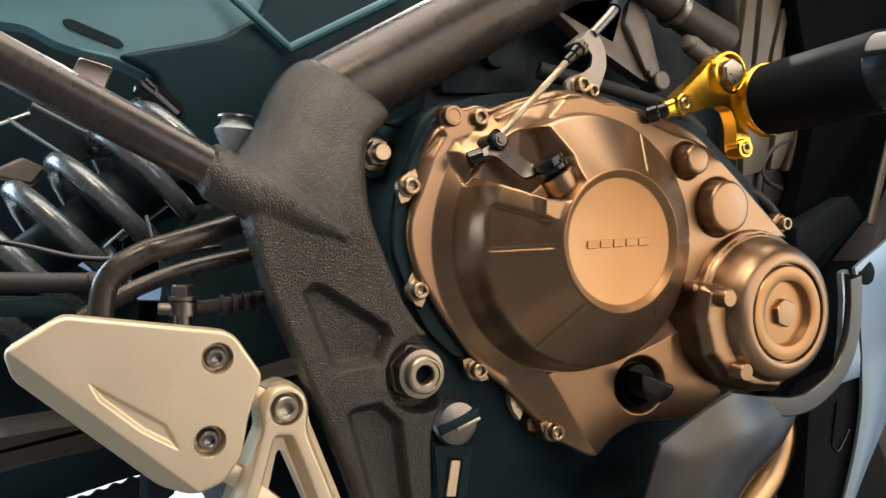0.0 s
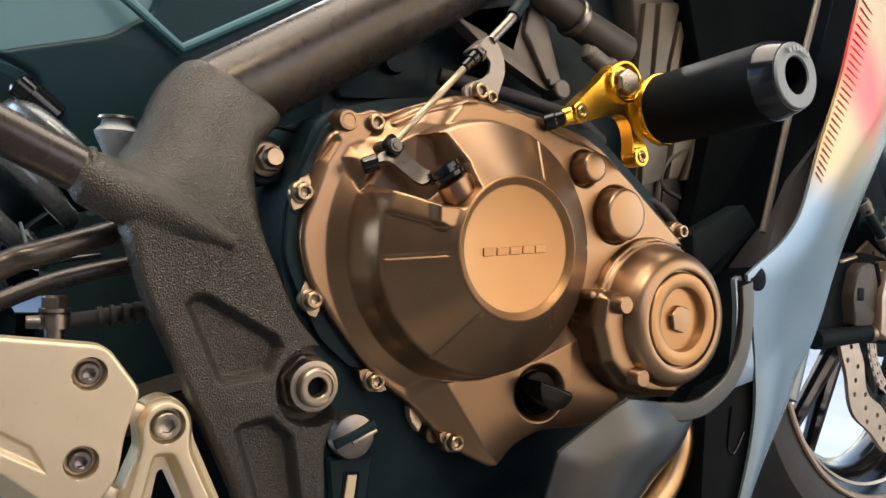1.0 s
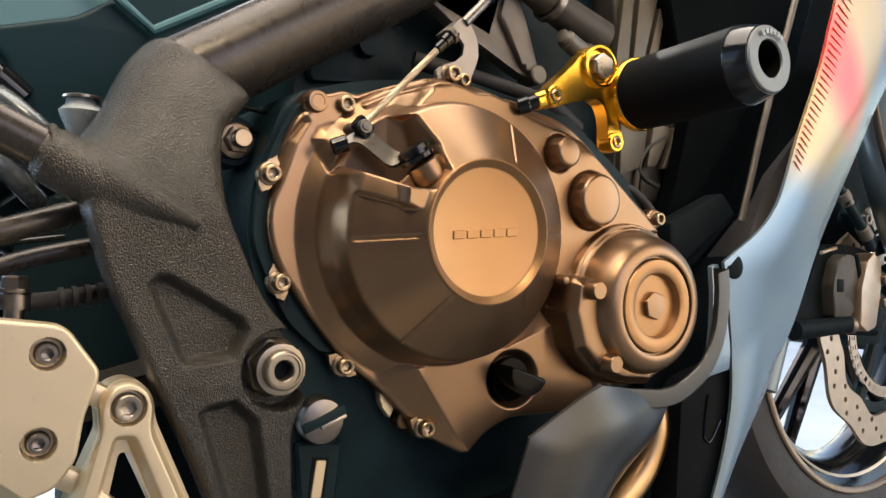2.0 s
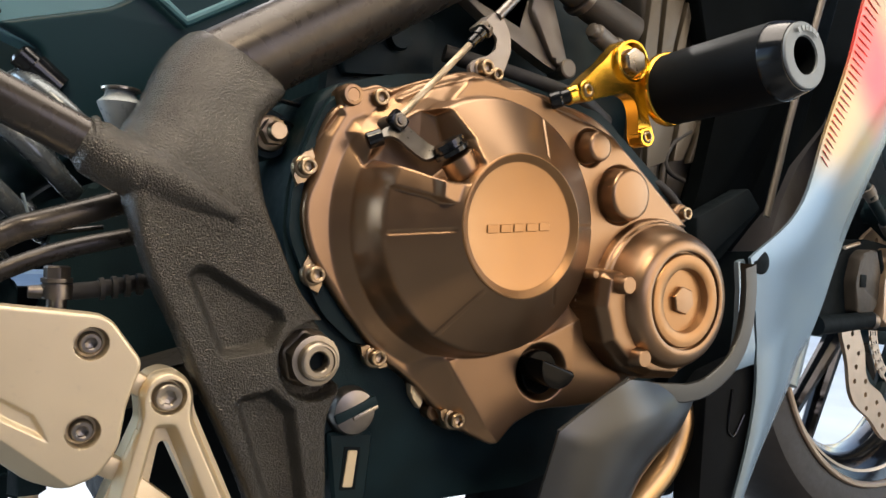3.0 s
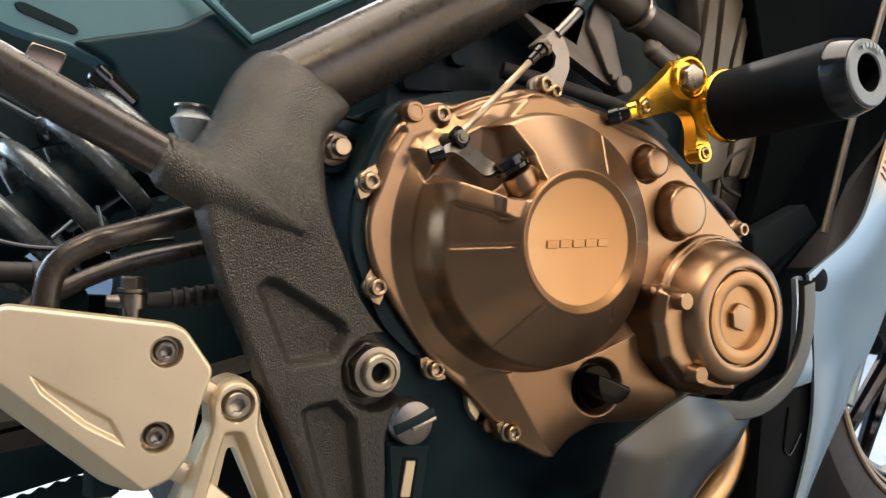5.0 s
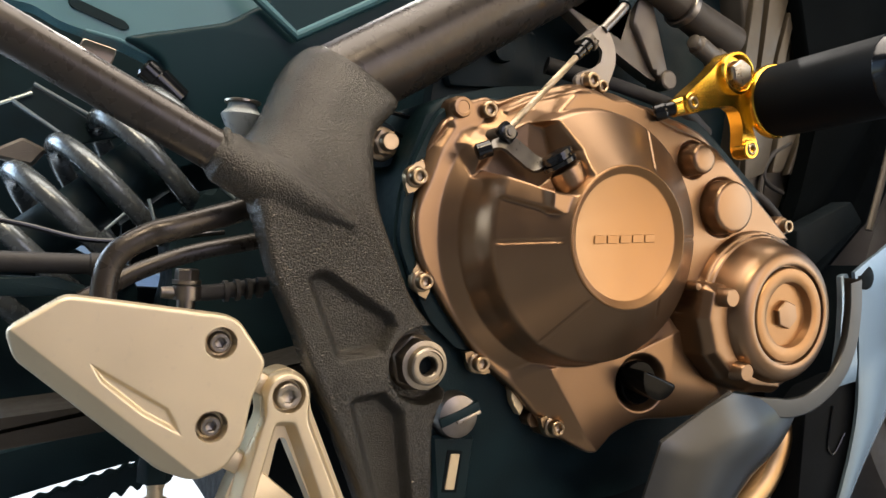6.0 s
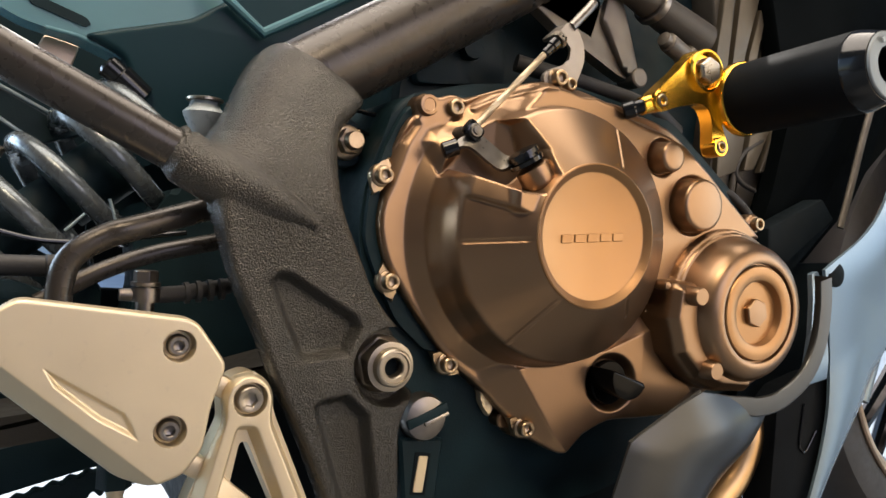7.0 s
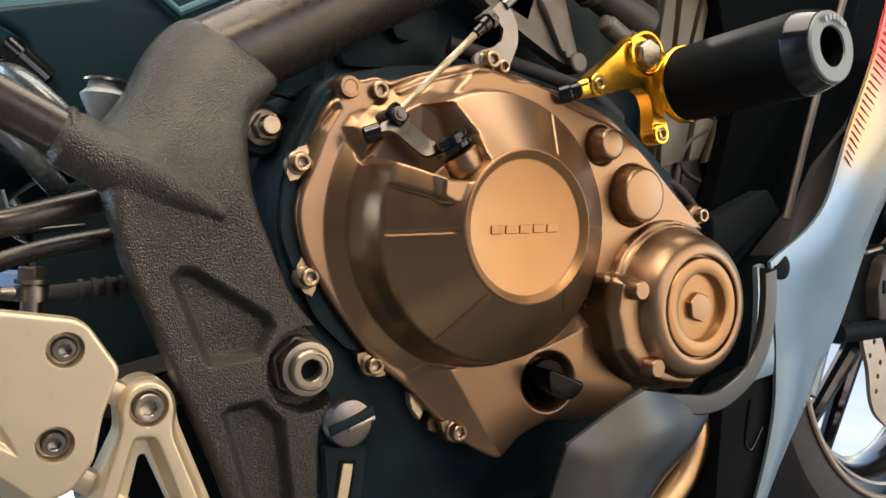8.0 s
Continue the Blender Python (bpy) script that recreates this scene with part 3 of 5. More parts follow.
part("clevis_pin", lathe([(0.0044, -0.046), (0.0044, -0.0245), (0.0038, -0.0235), (0.0028, -0.0235), (0.0024, -0.0225), (0.0005, -0.0222)], 24, centre=(-0.0752, 0, 0.4785)), ARM_BLACK, arm)
part("clevis_ring", box(-0.0752, 0.0285, 0.4785, 0.0125, 0.0070, 0.0105, 0.0024, (0, 38, 0)), BLACK_GLOSS, arm)
part("cable_barrel", turned((-0.0905, 0.0370, 0.4655), (-0.0800, 0.0330, 0.4700), [(0.0040, 0), (0.0052, 0.0008), (0.0052, 0.0092), (0.0040, 0.0100), (0.002, 0.0101)], 28), BLACK_GLOSS, arm)


def twisted(a, b, radius, turns, strands=6):
    """The strands of a wire rope, one mesh each."""
    out = []
    a, b = Vector(a), Vector(b)
    d = (b - a).normalized()
    s = d.orthogonal().normalized()
    u = d.cross(s)
    for k in range(strands):
        path = []
        for i in range(turns * 8 + 1):
            g = i / (turns * 8)
            w = 2 * math.pi * (g * turns + k / strands)
            path.append(a.lerp(b, g) + (s * math.cos(w) + u * math.sin(w)) * radius * 0.62)
        out.append(tube(path, radius * 0.5, 6))
    return out


cable = part("clutch_cable", tube([(-0.0720, 0.031, 0.4820), (-0.0165, 0.040, 0.538)], 0.0007, 8), CABLE, bike, "twisted steel clutch cable")
for strand in twisted((-0.0720, 0.031, 0.4820), (-0.0165, 0.040, 0.538), 0.0021, 9):
    part("strand", strand, CABLE, cable)
part("ferrule", turned((-0.0185, 0.040, 0.536), (0.0, 0.041, 0.555), [(0.0026, 0), (0.0034, 0.001), (0.0034, 0.008), (0.0044, 0.0085), (0.0044, 0.014), (0.0030, 0.0142), (0.0030, 0.02)], 16), BLACK_GLOSS, cable)
part("lock_nut", turned((-0.0085, 0.040, 0.5465), (0.0, 0.041, 0.555), [(0.0058, 0), (0.0058, 0.004), (0.002, 0.0042)], 24, six=(0, 1)), STEEL, cable)
part("outer_sleeve", tube(spline([(0.003, 0.041, 0.558), (0.022, 0.045, 0.577), (0.035, 0.05, 0.592), (0.06, 0.06, 0.625)], 6), 0.0035, 12), STEEL_DARK, cable)
part("boot", turned((0.024, 0.046, 0.579), (0.035, 0.050, 0.592), [(0.003, 0), (0.005, 0.001), (0.005, 0.02), (0.003, 0.021)], 16), BLACK, cable)
bracket = part("cable_bracket", plate(rounded(mm([(-9, 551), (1, 562), (8, 558), (14, 548), (15, 537), (9, 521), (3, 514), (-13, 515), (-19, 521), (-15, 527), (0, 533), (4, 540), (2, 547), (-5, 549)]), 0.004, 3),
                                      0.040, 0.0432, 0.0006, 1), ZINC, bike, "zinc plated steel cable bracket")
part("folded_tab", box(-0.002, 0.049, 0.5555, 0.015, 0.017, 0.003, 0.0008, (0, -42, 0)), ZINC, bracket)
bolt(CASE_BOLT, "case_bolt", -7.1, 41, 522.3, bracket, "zinc plated socket head bolt", 12)
bolt(SMALL_BOLT, "rivet", 3.0, 41, 520.0, bracket, "small round rivet")

# ---------------------------------------------------------------- frame
PLATE = rounded(mm([(-183, 524), (-172, 527), (-129, 495), (-138, 484), (-148, 475), (-152, 457), (-150, 426), (-140, 400), (-128, 374), (-109, 355), (-98, 337), (-100, 320), (-109, 303),
            (-106, 262), (-100, 205), (-128, 205), (-153, 267), (-167, 298), (-182, 327), (-196, 359), (-209, 384), (-222, 426), (-222, 458), (-209, 476), (-196, 507)]), 0.012, 4)
WINDOW_A = mm([(-192, 384), (-186, 390), (-179, 389.5), (-139, 366), (-136, 359.5), (-143, 343), (-169, 339.5), (-173, 342)])
WINDOW_B = mm([(-163, 315), (-158, 319), (-142, 321.5), (-128, 309), (-108, 205), (-125, 205)])


def frame_depth(x, z):
    f = inside(x, z, PLATE) - 0.001
    g = z - 0.432
    y = 0.036 + 0.36 * 0.5 * (g + np.sqrt(g * g + 0.014 ** 2)) + 0.05 * np.maximum(0.33 - z, 0)
    for w in (WINDOW_A, WINDOW_B):
        y = y + 0.0075 * step_up(-inside(x, z, w), -0.0010, 0.0058)
    # the shoulder towards the tank is broadly rounded
    sx, sz = 0.039, 0.066
    near = ((x + 0.222) * sz - (z - 0.458) * sx) / math.hypot(sx, sz)
    y = y + 0.016 * np.clip(1 - near / 0.030, 0, 1) ** 2 * step_up(z, 0.430, 0.465)
    # tapered rail socket cast into the face
    ux, uz = 0.084 / 0.0922, -0.038 / 0.0922
    along = (x + 0.238) * ux + (z - 0.4490) * uz
    off = -(x + 0.238) * uz + (z - 0.4490) * ux
    rad = np.interp(along, [-0.01, 0.0, 0.010, 0.036, 0.056, 0.074], [0.0150, 0.0152, 0.0150, 0.0122, 0.0085, 0.0035])
    axis = np.interp(along, [0.0, 0.030, 0.055, 0.076], [0.0555, 0.0478, 0.0415, 0.0375])
    lump = axis - np.sqrt(np.maximum(rad ** 2 - off ** 2, 0)) + 2.2 * np.maximum(np.abs(off) - rad, 0)
    y = soft_min(y, np.where(along < 0.079, lump, 0.2), 0.0040)
    r = np.hypot(x + 0.1165, z - 0.3365)
    y = y + 0.016 * step_up(0.0236 - r, 0.0, 0.0018)
    rad = 0.0045 + 0.0065 * step_up(z, 0.395, 0.44)
    return y + drop(f, rad), f


frame_plate = relief("frame_plate", -0.265, -0.09, 0.205, 0.535, 0.0008, frame_depth, FRAME_BLACK, bike, "textured black frame pivot plate with pressed recesses", wall=0.014)
rail = part("seat_rail", tube([(-0.4533, 0.066, 0.5502), (-0.2235, 0.055, 0.4426)], 0.0116, 36), TUBE_BLACK, bike, "satin black seat rail tube")
part("rail_socket", tube(spline([(-0.2420, 0.0560, 0.4507), (-0.2365, 0.0555, 0.4480), (-0.228, 0.0540, 0.4432), (-0.210, 0.0500, 0.4345)], 4),
                         [0.0150 * min(1.0, 0.78 + 0.055 * k) for k in range(13)], 40), FRAME_BLACK, frame_plate)
part("weld_bead", tube([(-0.2415 + 0.0118 * math.cos(k * 0.15) * 0.424 + 0.0054 * (1 - math.cos(k * 0.15)), 0.056 - 0.0118 * math.sin(k * 0.15), 0.4510 + 0.0118 * math.cos(k * 0.15) * 0.906 - 0.0025 * (1 - math.cos(k * 0.15))) for k in range(-3, 25)],
                       [0.0027 + 0.0004 * math.sin(k * 1.9) + 0.0003 * math.sin(k * 4.3) for k in range(28)], 10), FRAME_BLACK, rail)
main_tube = part("main_tube", tube([(-0.163, 0.094, 0.503), (0.25, 0.094, 0.772)], 0.0265, 36), TUBE_BLACK, bike, "satin black main frame tube")
pivot = part("pivot_nut", lathe([(0.0175, -0.053), (0.0172, -0.0485), (0.0158, -0.0478), (0.0158, -0.0385), (0.0146, -0.0372), (0.0122, -0.0368),
                                 (0.0116, -0.0368), (0.0112, -0.0320), (0.0102, -0.0310), (0.0092, -0.0309), (0.0088, -0.0322), (0.0064, -0.0322), (0.0057, -0.0330), (0.0055, -0.042), (0.0005, -0.043)], 48,
                                six=(1, 2, 3), centre=(-0.1165, 0, 0.3365), six_turn=0.3), NUT_STEEL, bike, "steel swingarm pivot nut with a hollow shaft")
# Black disc put inside to darken the hollow shaft.
part("bore", lathe([(0.0056, -0.0400), (0.0053, -0.0395), (0.001, -0.0395)], 24, centre=(-0.1165, 0, 0.3365)), DEEP_BLACK, pivot)
fbolt = part("frame_bolt", lathe([(0.0115, -0.093), (0.011, -0.0885), (0.0100, -0.0880), (0.0085, -0.0878), (0.0085, -0.080), (0.006, -0.0795), (0.0055, -0.074), (0.005, -0.0735), (0.001, -0.0735)], 36,
                                 six=(3, 4), centre=(-0.131, 0, 0.471)), BOLT_ZINC, bike, "zinc frame bolt behind the plate")
stud = part("block_stud", lathe([(0.014, -0.13), (0.014, -0.118), (0.009, -0.117), (0.009, -0.109), (0.008, -0.108), (0.001, -0.108)], 30, six=(2, 3), centre=(-0.031, 0, 0.5527)), BLACK, bike, "black hexagon stud on the cylinder block")
panel_plate = part("block_cover", plate(rounded(mm([(-76, 549), (-10, 572), (2, 573), (2, 531), (-50, 525), (-70, 522)]), 0.004, 2), 0.117, 0.126, 0.002, 2), BLACK, bike, "black cover plate on the cylinder block")
part("bolt_lug", lathe([(0.016, -0.12), (0.016, -0.095), (0.015, -0.093), (0.001, -0.093)], 30, centre=(-0.131, 0, 0.471)), BLACK, fbolt)

thin_wire = part("sensor_wire", tube(spline([(-0.150, 0.100, 0.486), (-0.137, 0.096, 0.4905), (-0.125, 0.095, 0.4930), (-0.105, 0.095, 0.4915), (-0.085, 0.098, 0.497)], 6), 0.0016, 8), BLACK_GLOSS, bike, "thin gloss black sensor wire behind the frame plate")
part("second_lead", tube(spline([(-0.145, 0.092, 0.478), (-0.132, 0.090, 0.4790), (-0.122, 0.090, 0.4795), (-0.104, 0.096, 0.474)], 6), 0.0011, 8), BLACK_GLOSS, thin_wire)
case_rib = part("case_seam_rib", tube(spline([(-0.1150, 0.0650, 0.3880), (-0.1085, 0.0645, 0.3760), (-0.0965, 0.0645, 0.3610), (-0.0830, 0.0640, 0.3465)], 6), [0.0016] * 13 + [0.0018, 0.0021, 0.0024, 0.0026, 0.0025, 0.0018], 10), BLACK_GLOSS, case)
# ---------------------------------------------------------------- foot controls
HEEL = rounded(mm([(-335.5, 355.5), (-313, 371), (-309, 372.5), (-232, 364), (-227, 361), (-212, 340), (-219, 318), (-222, 297), (-231, 284), (-248, 278), (-262, 282.5), (-331, 340.5)]), 0.004, 3)
GROOVE = mm([(-298, 340), (-261, 317), (-257, 310), (-254, 303), (-273, 314), (-293, 331)])


def heel_depth(x, z):
    f = inside(x, z, HEEL)
    y = 0.034 + 0 * x
    # the lower edge is turned away in a broad chamfer
    cut = (x + 0.331) * 0.643 + (z - 0.3405) * 0.766
    y = y + np.maximum(0.0105 - cut, 0) * 1.1
    below = -(x + 0.298) * 0.528 - (z - 0.340) * 0.849
    y = y + 0.0019 * step_up(-inside(x, z, GROOVE), -0.0004, 0.0016 + 0.12 * np.clip(below, 0, 0.02))
    for bx, bz in ((-0.2366, 0.3498), (-0.2389, 0.3066)):
        y = y + 0.0085 * step_up(0.0082 - np.hypot(x - bx, z - bz), 0.0, 0.0008)
    return y + drop(f, 0.0022), f


heel = relief("heel_guard", -0.338, -0.206, 0.275, 0.38, 0.0004, heel_depth, ALU, bike, "satin aluminium heel guard plate with a sculpted groove")
for x, z in ((-236.6, 349.8), (-238.9, 306.6)):
    bolt(GUARD_BOLT, "socket_bolt", x, 40.5, z, heel, "dull socket head bolt in a counterbore")

PEG = rounded(mm([(-210, 308), (-226, 268.5), (-242, 222), (-214, 222), (-204.4, 275), (-200.5, 296.4), (-195.8, 296.4), (-180.1, 262.7), (-161, 222), (-143, 222), (-159.7, 260.1), (-182.3, 311.3),
                  (-184.5, 324), (-190, 332), (-198.4, 334.8), (-206.5, 332), (-212, 324)]), 0.003, 3)
PEG_FACE = rounded(mm([(-209.6, 312.3), (-211.7, 302.9), (-220, 270.9), (-232.7, 222), (-224.7, 222), (-212, 276.2), (-205.3, 304.8), (-203.4, 306.9), (-194.9, 306.6), (-192.8, 303.8), (-176.8, 265.5), (-158.6, 222),
                       (-149, 222), (-168.1, 264.4), (-186.6, 305.8), (-187.2, 312), (-186.4, 320), (-189, 328), (-194, 332), (-198.4, 333), (-203, 332), (-208, 328), (-210.4, 320)]), 0.003, 3)


def peg_depth(x, z):
    """A flat narrow face with broad drafted flanks."""
    f = inside(x, z, PEG)
    g = inside(x, z, PEG_FACE)
    y = 0.036 + 2.6 * 0.5 * (g + np.sqrt(g * g + 0.0003 ** 2))
    y = np.minimum(y, 0.047)
    r = np.hypot(x + 0.1982, z - 0.3208)
    y = y + 0.0060 * step_up(0.0093 - r, 0.0, 0.0007)
    return y, f


peg = relief("peg_bracket", -0.245, -0.140, 0.222, 0.342, 0.0004, peg_depth, ALU, bike, "cast aluminium A-shaped footpeg bracket", sharp=28)
part("backing", plate(grow(PEG, 0.0002), 0.0462, 0.062, 0.0, 1), ALU, peg)
bolt(PEG_BOLT, "socket_bolt", -198.0, 42, 320.6, peg, "large socket head bolt in a counterbore", 10)
part("web", plate(rounded(mm([(-208, 279), (-204, 274.5), (-191, 263.5), (-172, 246), (-160, 222), (-235, 222), (-222, 262)]), 0.002, 2), 0.0440, 0.054, 0.0012, 2), ALU, peg)
part("bridge", box(-0.2115, 0.051, 0.3265, 0.013, 0.014, 0.012, 0.003, (0, 30, 0)), ALU, peg)
part("bridge", box(-0.2225, 0.052, 0.2840, 0.014, 0.012, 0.012, 0.003, (0, 30, 0)), ALU, peg)

# ---------------------------------------------------------------- rear
hose = part("brake_pipe", tube(spline([(-0.2905, 0.072, 0.345), (-0.291, 0.072, 0.375), (-0.286, 0.072, 0.392), (-0.270, 0.072, 0.4035), (-0.2535, 0.072, 0.4095), (-0.20, 0.085, 0.428)], 8), 0.0068, 20), TUBE_BLACK, bike, "bent satin black brake pipe")
part("lower_pipe", tube(spline([(-0.30, 0.10, 0.365), (-0.27, 0.10, 0.383), (-0.24, 0.10, 0.395), (-0.20, 0.10, 0.405)], 6), 0.0052, 16), TUBE_BLACK, hose)
banjo = part("banjo_bolt", turned((-0.2487, 0.075, 0.3775), (-0.2487, 0.075, 0.39), [(0.0076, 0), (0.0078, 0.0006), (0.0078, 0.0022), (0.0068, 0.0024), (0.0068, 0.0078), (0.0060, 0.0086), (0.001, 0.0086)], 36, six=(3, 4, 5), six_turn=0.4), STEEL_DARK, bike, "steel banjo bolt on the brake line")
part("banjo_stem", tube([(-0.2485, 0.075, 0.377), (-0.2485, 0.075, 0.345)], 0.0050, 18), STEEL_DARK, banjo)
part("banjo_eye", tube([(-0.2485, 0.075, 0.3765), (-0.2485, 0.075, 0.3690)], 0.0078, 24), STEEL_DARK, banjo)
part("rubber_hose", tube(spline([(-0.245, 0.076, 0.3725), (-0.23, 0.080, 0.3735), (-0.20, 0.09, 0.378)], 6), 0.0046, 16), RUBBER, banjo)
part("bleed_nipple", tube([(-0.262, 0.075, 0.3725), (-0.252, 0.075, 0.3725)], [0.0032, 0.0040], 16), STEEL_DARK, banjo)
for k in range(4):
    part("hose_ring", tube([(-0.227 + 0.0065 * k, 0.081, 0.3738 + 0.0009 * k), (-0.2245 + 0.0065 * k, 0.081, 0.3740 + 0.0009 * k)], 0.0062, 18), RUBBER, banjo)
rod = part("push_rod", tube([(-0.38, 0.105, 0.3845), (-0.293, 0.105, 0.3850)], 0.0042, 16), STEEL_DARK, bike, "dark threaded brake push rod")
part("boot", turned((-0.352, 0.105, 0.3845), (-0.30, 0.105, 0.385), [(0.0042, 0), (0.0058, 0.001), (0.0058, 0.055), (0.0066, 0.056), (0.0066, 0.062), (0.004, 0.063)], 20), RUBBER, rod)
part("tail_lever", plate(rounded(mm([(-345, 377), (-312, 377), (-293, 371), (-293, 367), (-345, 366)]), 0.002, 2), 0.10, 0.112, 0.0015, 2), BLACK, rod)
wire = part("wire_loom", tube(spline([(-0.36, 0.12, 0.409), (-0.33, 0.12, 0.405), (-0.30, 0.12, 0.399), (-0.27, 0.12, 0.400), (-0.22, 0.12, 0.408)], 6), 0.0016, 10), BLACK_GLOSS, bike, "thin black wire")

# shock absorber: the coils climb to the upper rear
sa, sb = Vector((-0.331, 0.245, 0.388)), Vector((-0.238, 0.245, 0.466))
ax = (sb - sa).normalized()
s1 = ax.cross(Vector((0, 1, 0))).normalized()
s2 = ax.cross(s1)
turns, rc = 6.0, 0.0475
path = []
for i in range(int(turns * 28) + 1):
    w = 2 * math.pi * i / 28
    path.append(sa + ax * (0.0340 * (i / 28) - 0.040) + (s1 * math.cos(w) + s2 * math.sin(w)) * rc)
shock = part("shock_spring", tube(path, 0.0072, 16), COIL, bike, "dark grey coil spring of the rear shock")
part("damper_body", turned(sa - ax * 0.02, sb, [(0.020, 0), (0.020, 0.08), (0.024, 0.081), (0.024, 0.125), (0.018, 0.126)], 28), BLACK, shock)
cup = part("fluid_cup", turned((-0.2135, 0.120, 0.462), (-0.2135, 0.120, 0.50), [(0.004, 0), (0.006, 0.004), (0.0125, 0.018), (0.0130, 0.020), (0.0095, 0.0235), (0.0085, 0.028)], 24), CUP_GREY, bike, "small translucent grey fluid cup with a metal cap")
part("cup_cap", turned((-0.2135, 0.120, 0.489), (-0.2135, 0.120, 0.50), [(0.0095, 0), (0.0112, 0.0005), (0.0112, 0.0018), (0.0105, 0.0022), (0.001, 0.0023)], 24), STEEL, cup)
part("cup_neck", turned((-0.2135, 0.120, 0.483), (-0.2135, 0.120, 0.50), [(0.0066, 0), (0.0070, 0.0005), (0.0070, 0.0065)], 20), ZINC, cup)

PANEL = rounded(mm([(-420, 640), (-420, 556), (-335, 557), (-316, 548), (-280, 541), (-252, 531), (-200, 540), (-60, 600), (0, 640)]), 0.006, 3)
panel = part("side_panel", plate(PANEL, 0.235, 0.26, 0.003, 3), PANEL_BLUE, bike, "dark slate plastic side panel above the frame")
FLANK = rounded(mm([(-277, 543), (-258, 550), (-240, 555.5), (-205, 567), (-176, 588), (-160, 640), (0, 640), (-60, 565), (-150, 505), (-190, 462), (-228, 470), (-240, 505), (-250, 531)]), 0.006, 3)


def flank_depth(x, z):
    f = inside(x, z, FLANK)
    return 0.2240 + 0.10 * np.maximum(0.56 - z, 0) + drop(f, 0.005, 0.0, 0.006), f


flank = relief("flank_cover", -0.282, 0.004, 0.458, 0.644, 0.0012, flank_depth, PANEL_DARK, bike, "dark teal glossy flank cover under the tank", wall=0.02, sharp=80)
# The slot is a black strip on the panel, its shade as colour.
part("slot", plate(rounded(mm([(-313, 564), (-310, 559), (-275, 549), (-271, 552), (-275, 556), (-308, 566)]), 0.002, 3), 0.2335, 0.236, 0.0005, 1), BLACK, panel, "raised black strip for the shade inside a narrow panel slot")
part("panel_lip", tube([(-0.300, 0.2340, 0.5445), (-0.279, 0.2335, 0.5420), (-0.262, 0.2335, 0.5360), (-0.250, 0.2340, 0.5315)], 0.0016, 10), PANEL_BLUE, panel)
bolster = part("frame_gusset", plate(rounded(mm([(-300, 546), (-276, 541), (-282, 522), (-306, 530)]), 0.003, 2), 0.262, 0.268, 0.001, 1), ROTOR, bike, "dull tan bracket behind the side panel")
# Dark sheets added to close the bright gap behind the shock.
cross = part("gap_filler", plate(rounded(mm([(-272, 414), (-205, 414), (-205, 374), (-256, 373)]), 0.003, 2), 0.325, 0.335, 0.001, 1), DEEP_BLACK, bike, "black filler sheet added behind the shock")
part("lower_filler", plate(rounded(mm([(-262, 360), (-205, 359), (-205, 300), (-262, 300)]), 0.003, 2), 0.325, 0.335, 0.001, 1), DEEP_BLACK, cross)
trim = part("tank_trim", tube([(-0.205, 0.215, 0.600), (-0.154, 0.215, 0.563), (-0.06, 0.215, 0.622)], 0.0042, 10), PANEL_BLUE, bike, "dark trim edge under the tank")
bulb = part("connector", turned((-0.262, 0.225, 0.524), (-0.235, 0.225, 0.503), [(0.006, 0), (0.0085, 0.002), (0.0085, 0.012), (0.0105, 0.013), (0.0095, 0.034), (0.004, 0.036)], 20), BLACK_GLOSS, bike, "black rubber connector boot")

swing = part("swingarm", plate(rounded(mm([(-480, 258), (-338, 280), (-264, 291), (-120, 312), (-120, 340), (-240, 308), (-282, 304.5), (-337, 298), (-480, 282)]), 0.004, 3), 0.115, 0.17, 0.003, 3), SWING_BROWN, bike, "black swingarm behind the heel guard")
hugger = part("rear_bracket", plate(mm([(-330, 506), (-272, 476), (-300, 466), (-343, 492)]), 0.262, 0.275, 0.001, 1), BLACK, bike, "flat black bracket behind the spring, rim light as pale edge tubes")
# Pale tubes draw the rim light along the bracket edges.
for q in ([(-0.330, 0.2605, 0.5068), (-0.270, 0.2605, 0.4785)], [(-0.345, 0.2605, 0.4945), (-0.300, 0.2605, 0.4665)], [(-0.352, 0.2605, 0.489), (-0.331, 0.2605, 0.500)]):
    part("bracket_edge_glint", tube(q, 0.0013, 8), EDGE, hugger)
lower_arm = part("linkage_arm", plate(rounded(mm([(-352, 458), (-335, 468), (-319, 461), (-328, 448), (-352, 452)]), 0.002, 2), 0.262, 0.28, 0.002, 1), GREY_CAST, bike, "pale grey linkage arm behind the spring")
frame_in = part("inner_plate", plate(mm([(-262, 400), (-232, 428), (-200, 440), (-160, 430), (-120, 400), (-120, 470), (-200, 470), (-240, 452), (-262, 430)]), 0.297, 0.307, 0.0, 1), BLACK, bike, "black inner frame gusset")
# Backlit plate rims, modelled as thin pale tubes.
for q in ([(-0.247, 0.168, 0.4615), (-0.223, 0.168, 0.451), (-0.223, 0.168, 0.446), (-0.214, 0.168, 0.4395), (-0.204, 0.168, 0.432)], [(-0.2845, 0.168, 0.405), (-0.2735, 0.168, 0.4165)], [(-0.2595, 0.168, 0.427), (-0.257, 0.168, 0.419), (-0.2545, 0.168, 0.410)]):
    part("plate_edge_glint", tube(q, 0.0010, 8), EDGE, frame_in)
CHAIN = [(-0.345 + 0.0015 * k, 0.2265 + 0.00046 * k + 0.0011 * math.sin(k * 0.95)) for k in range(88)]
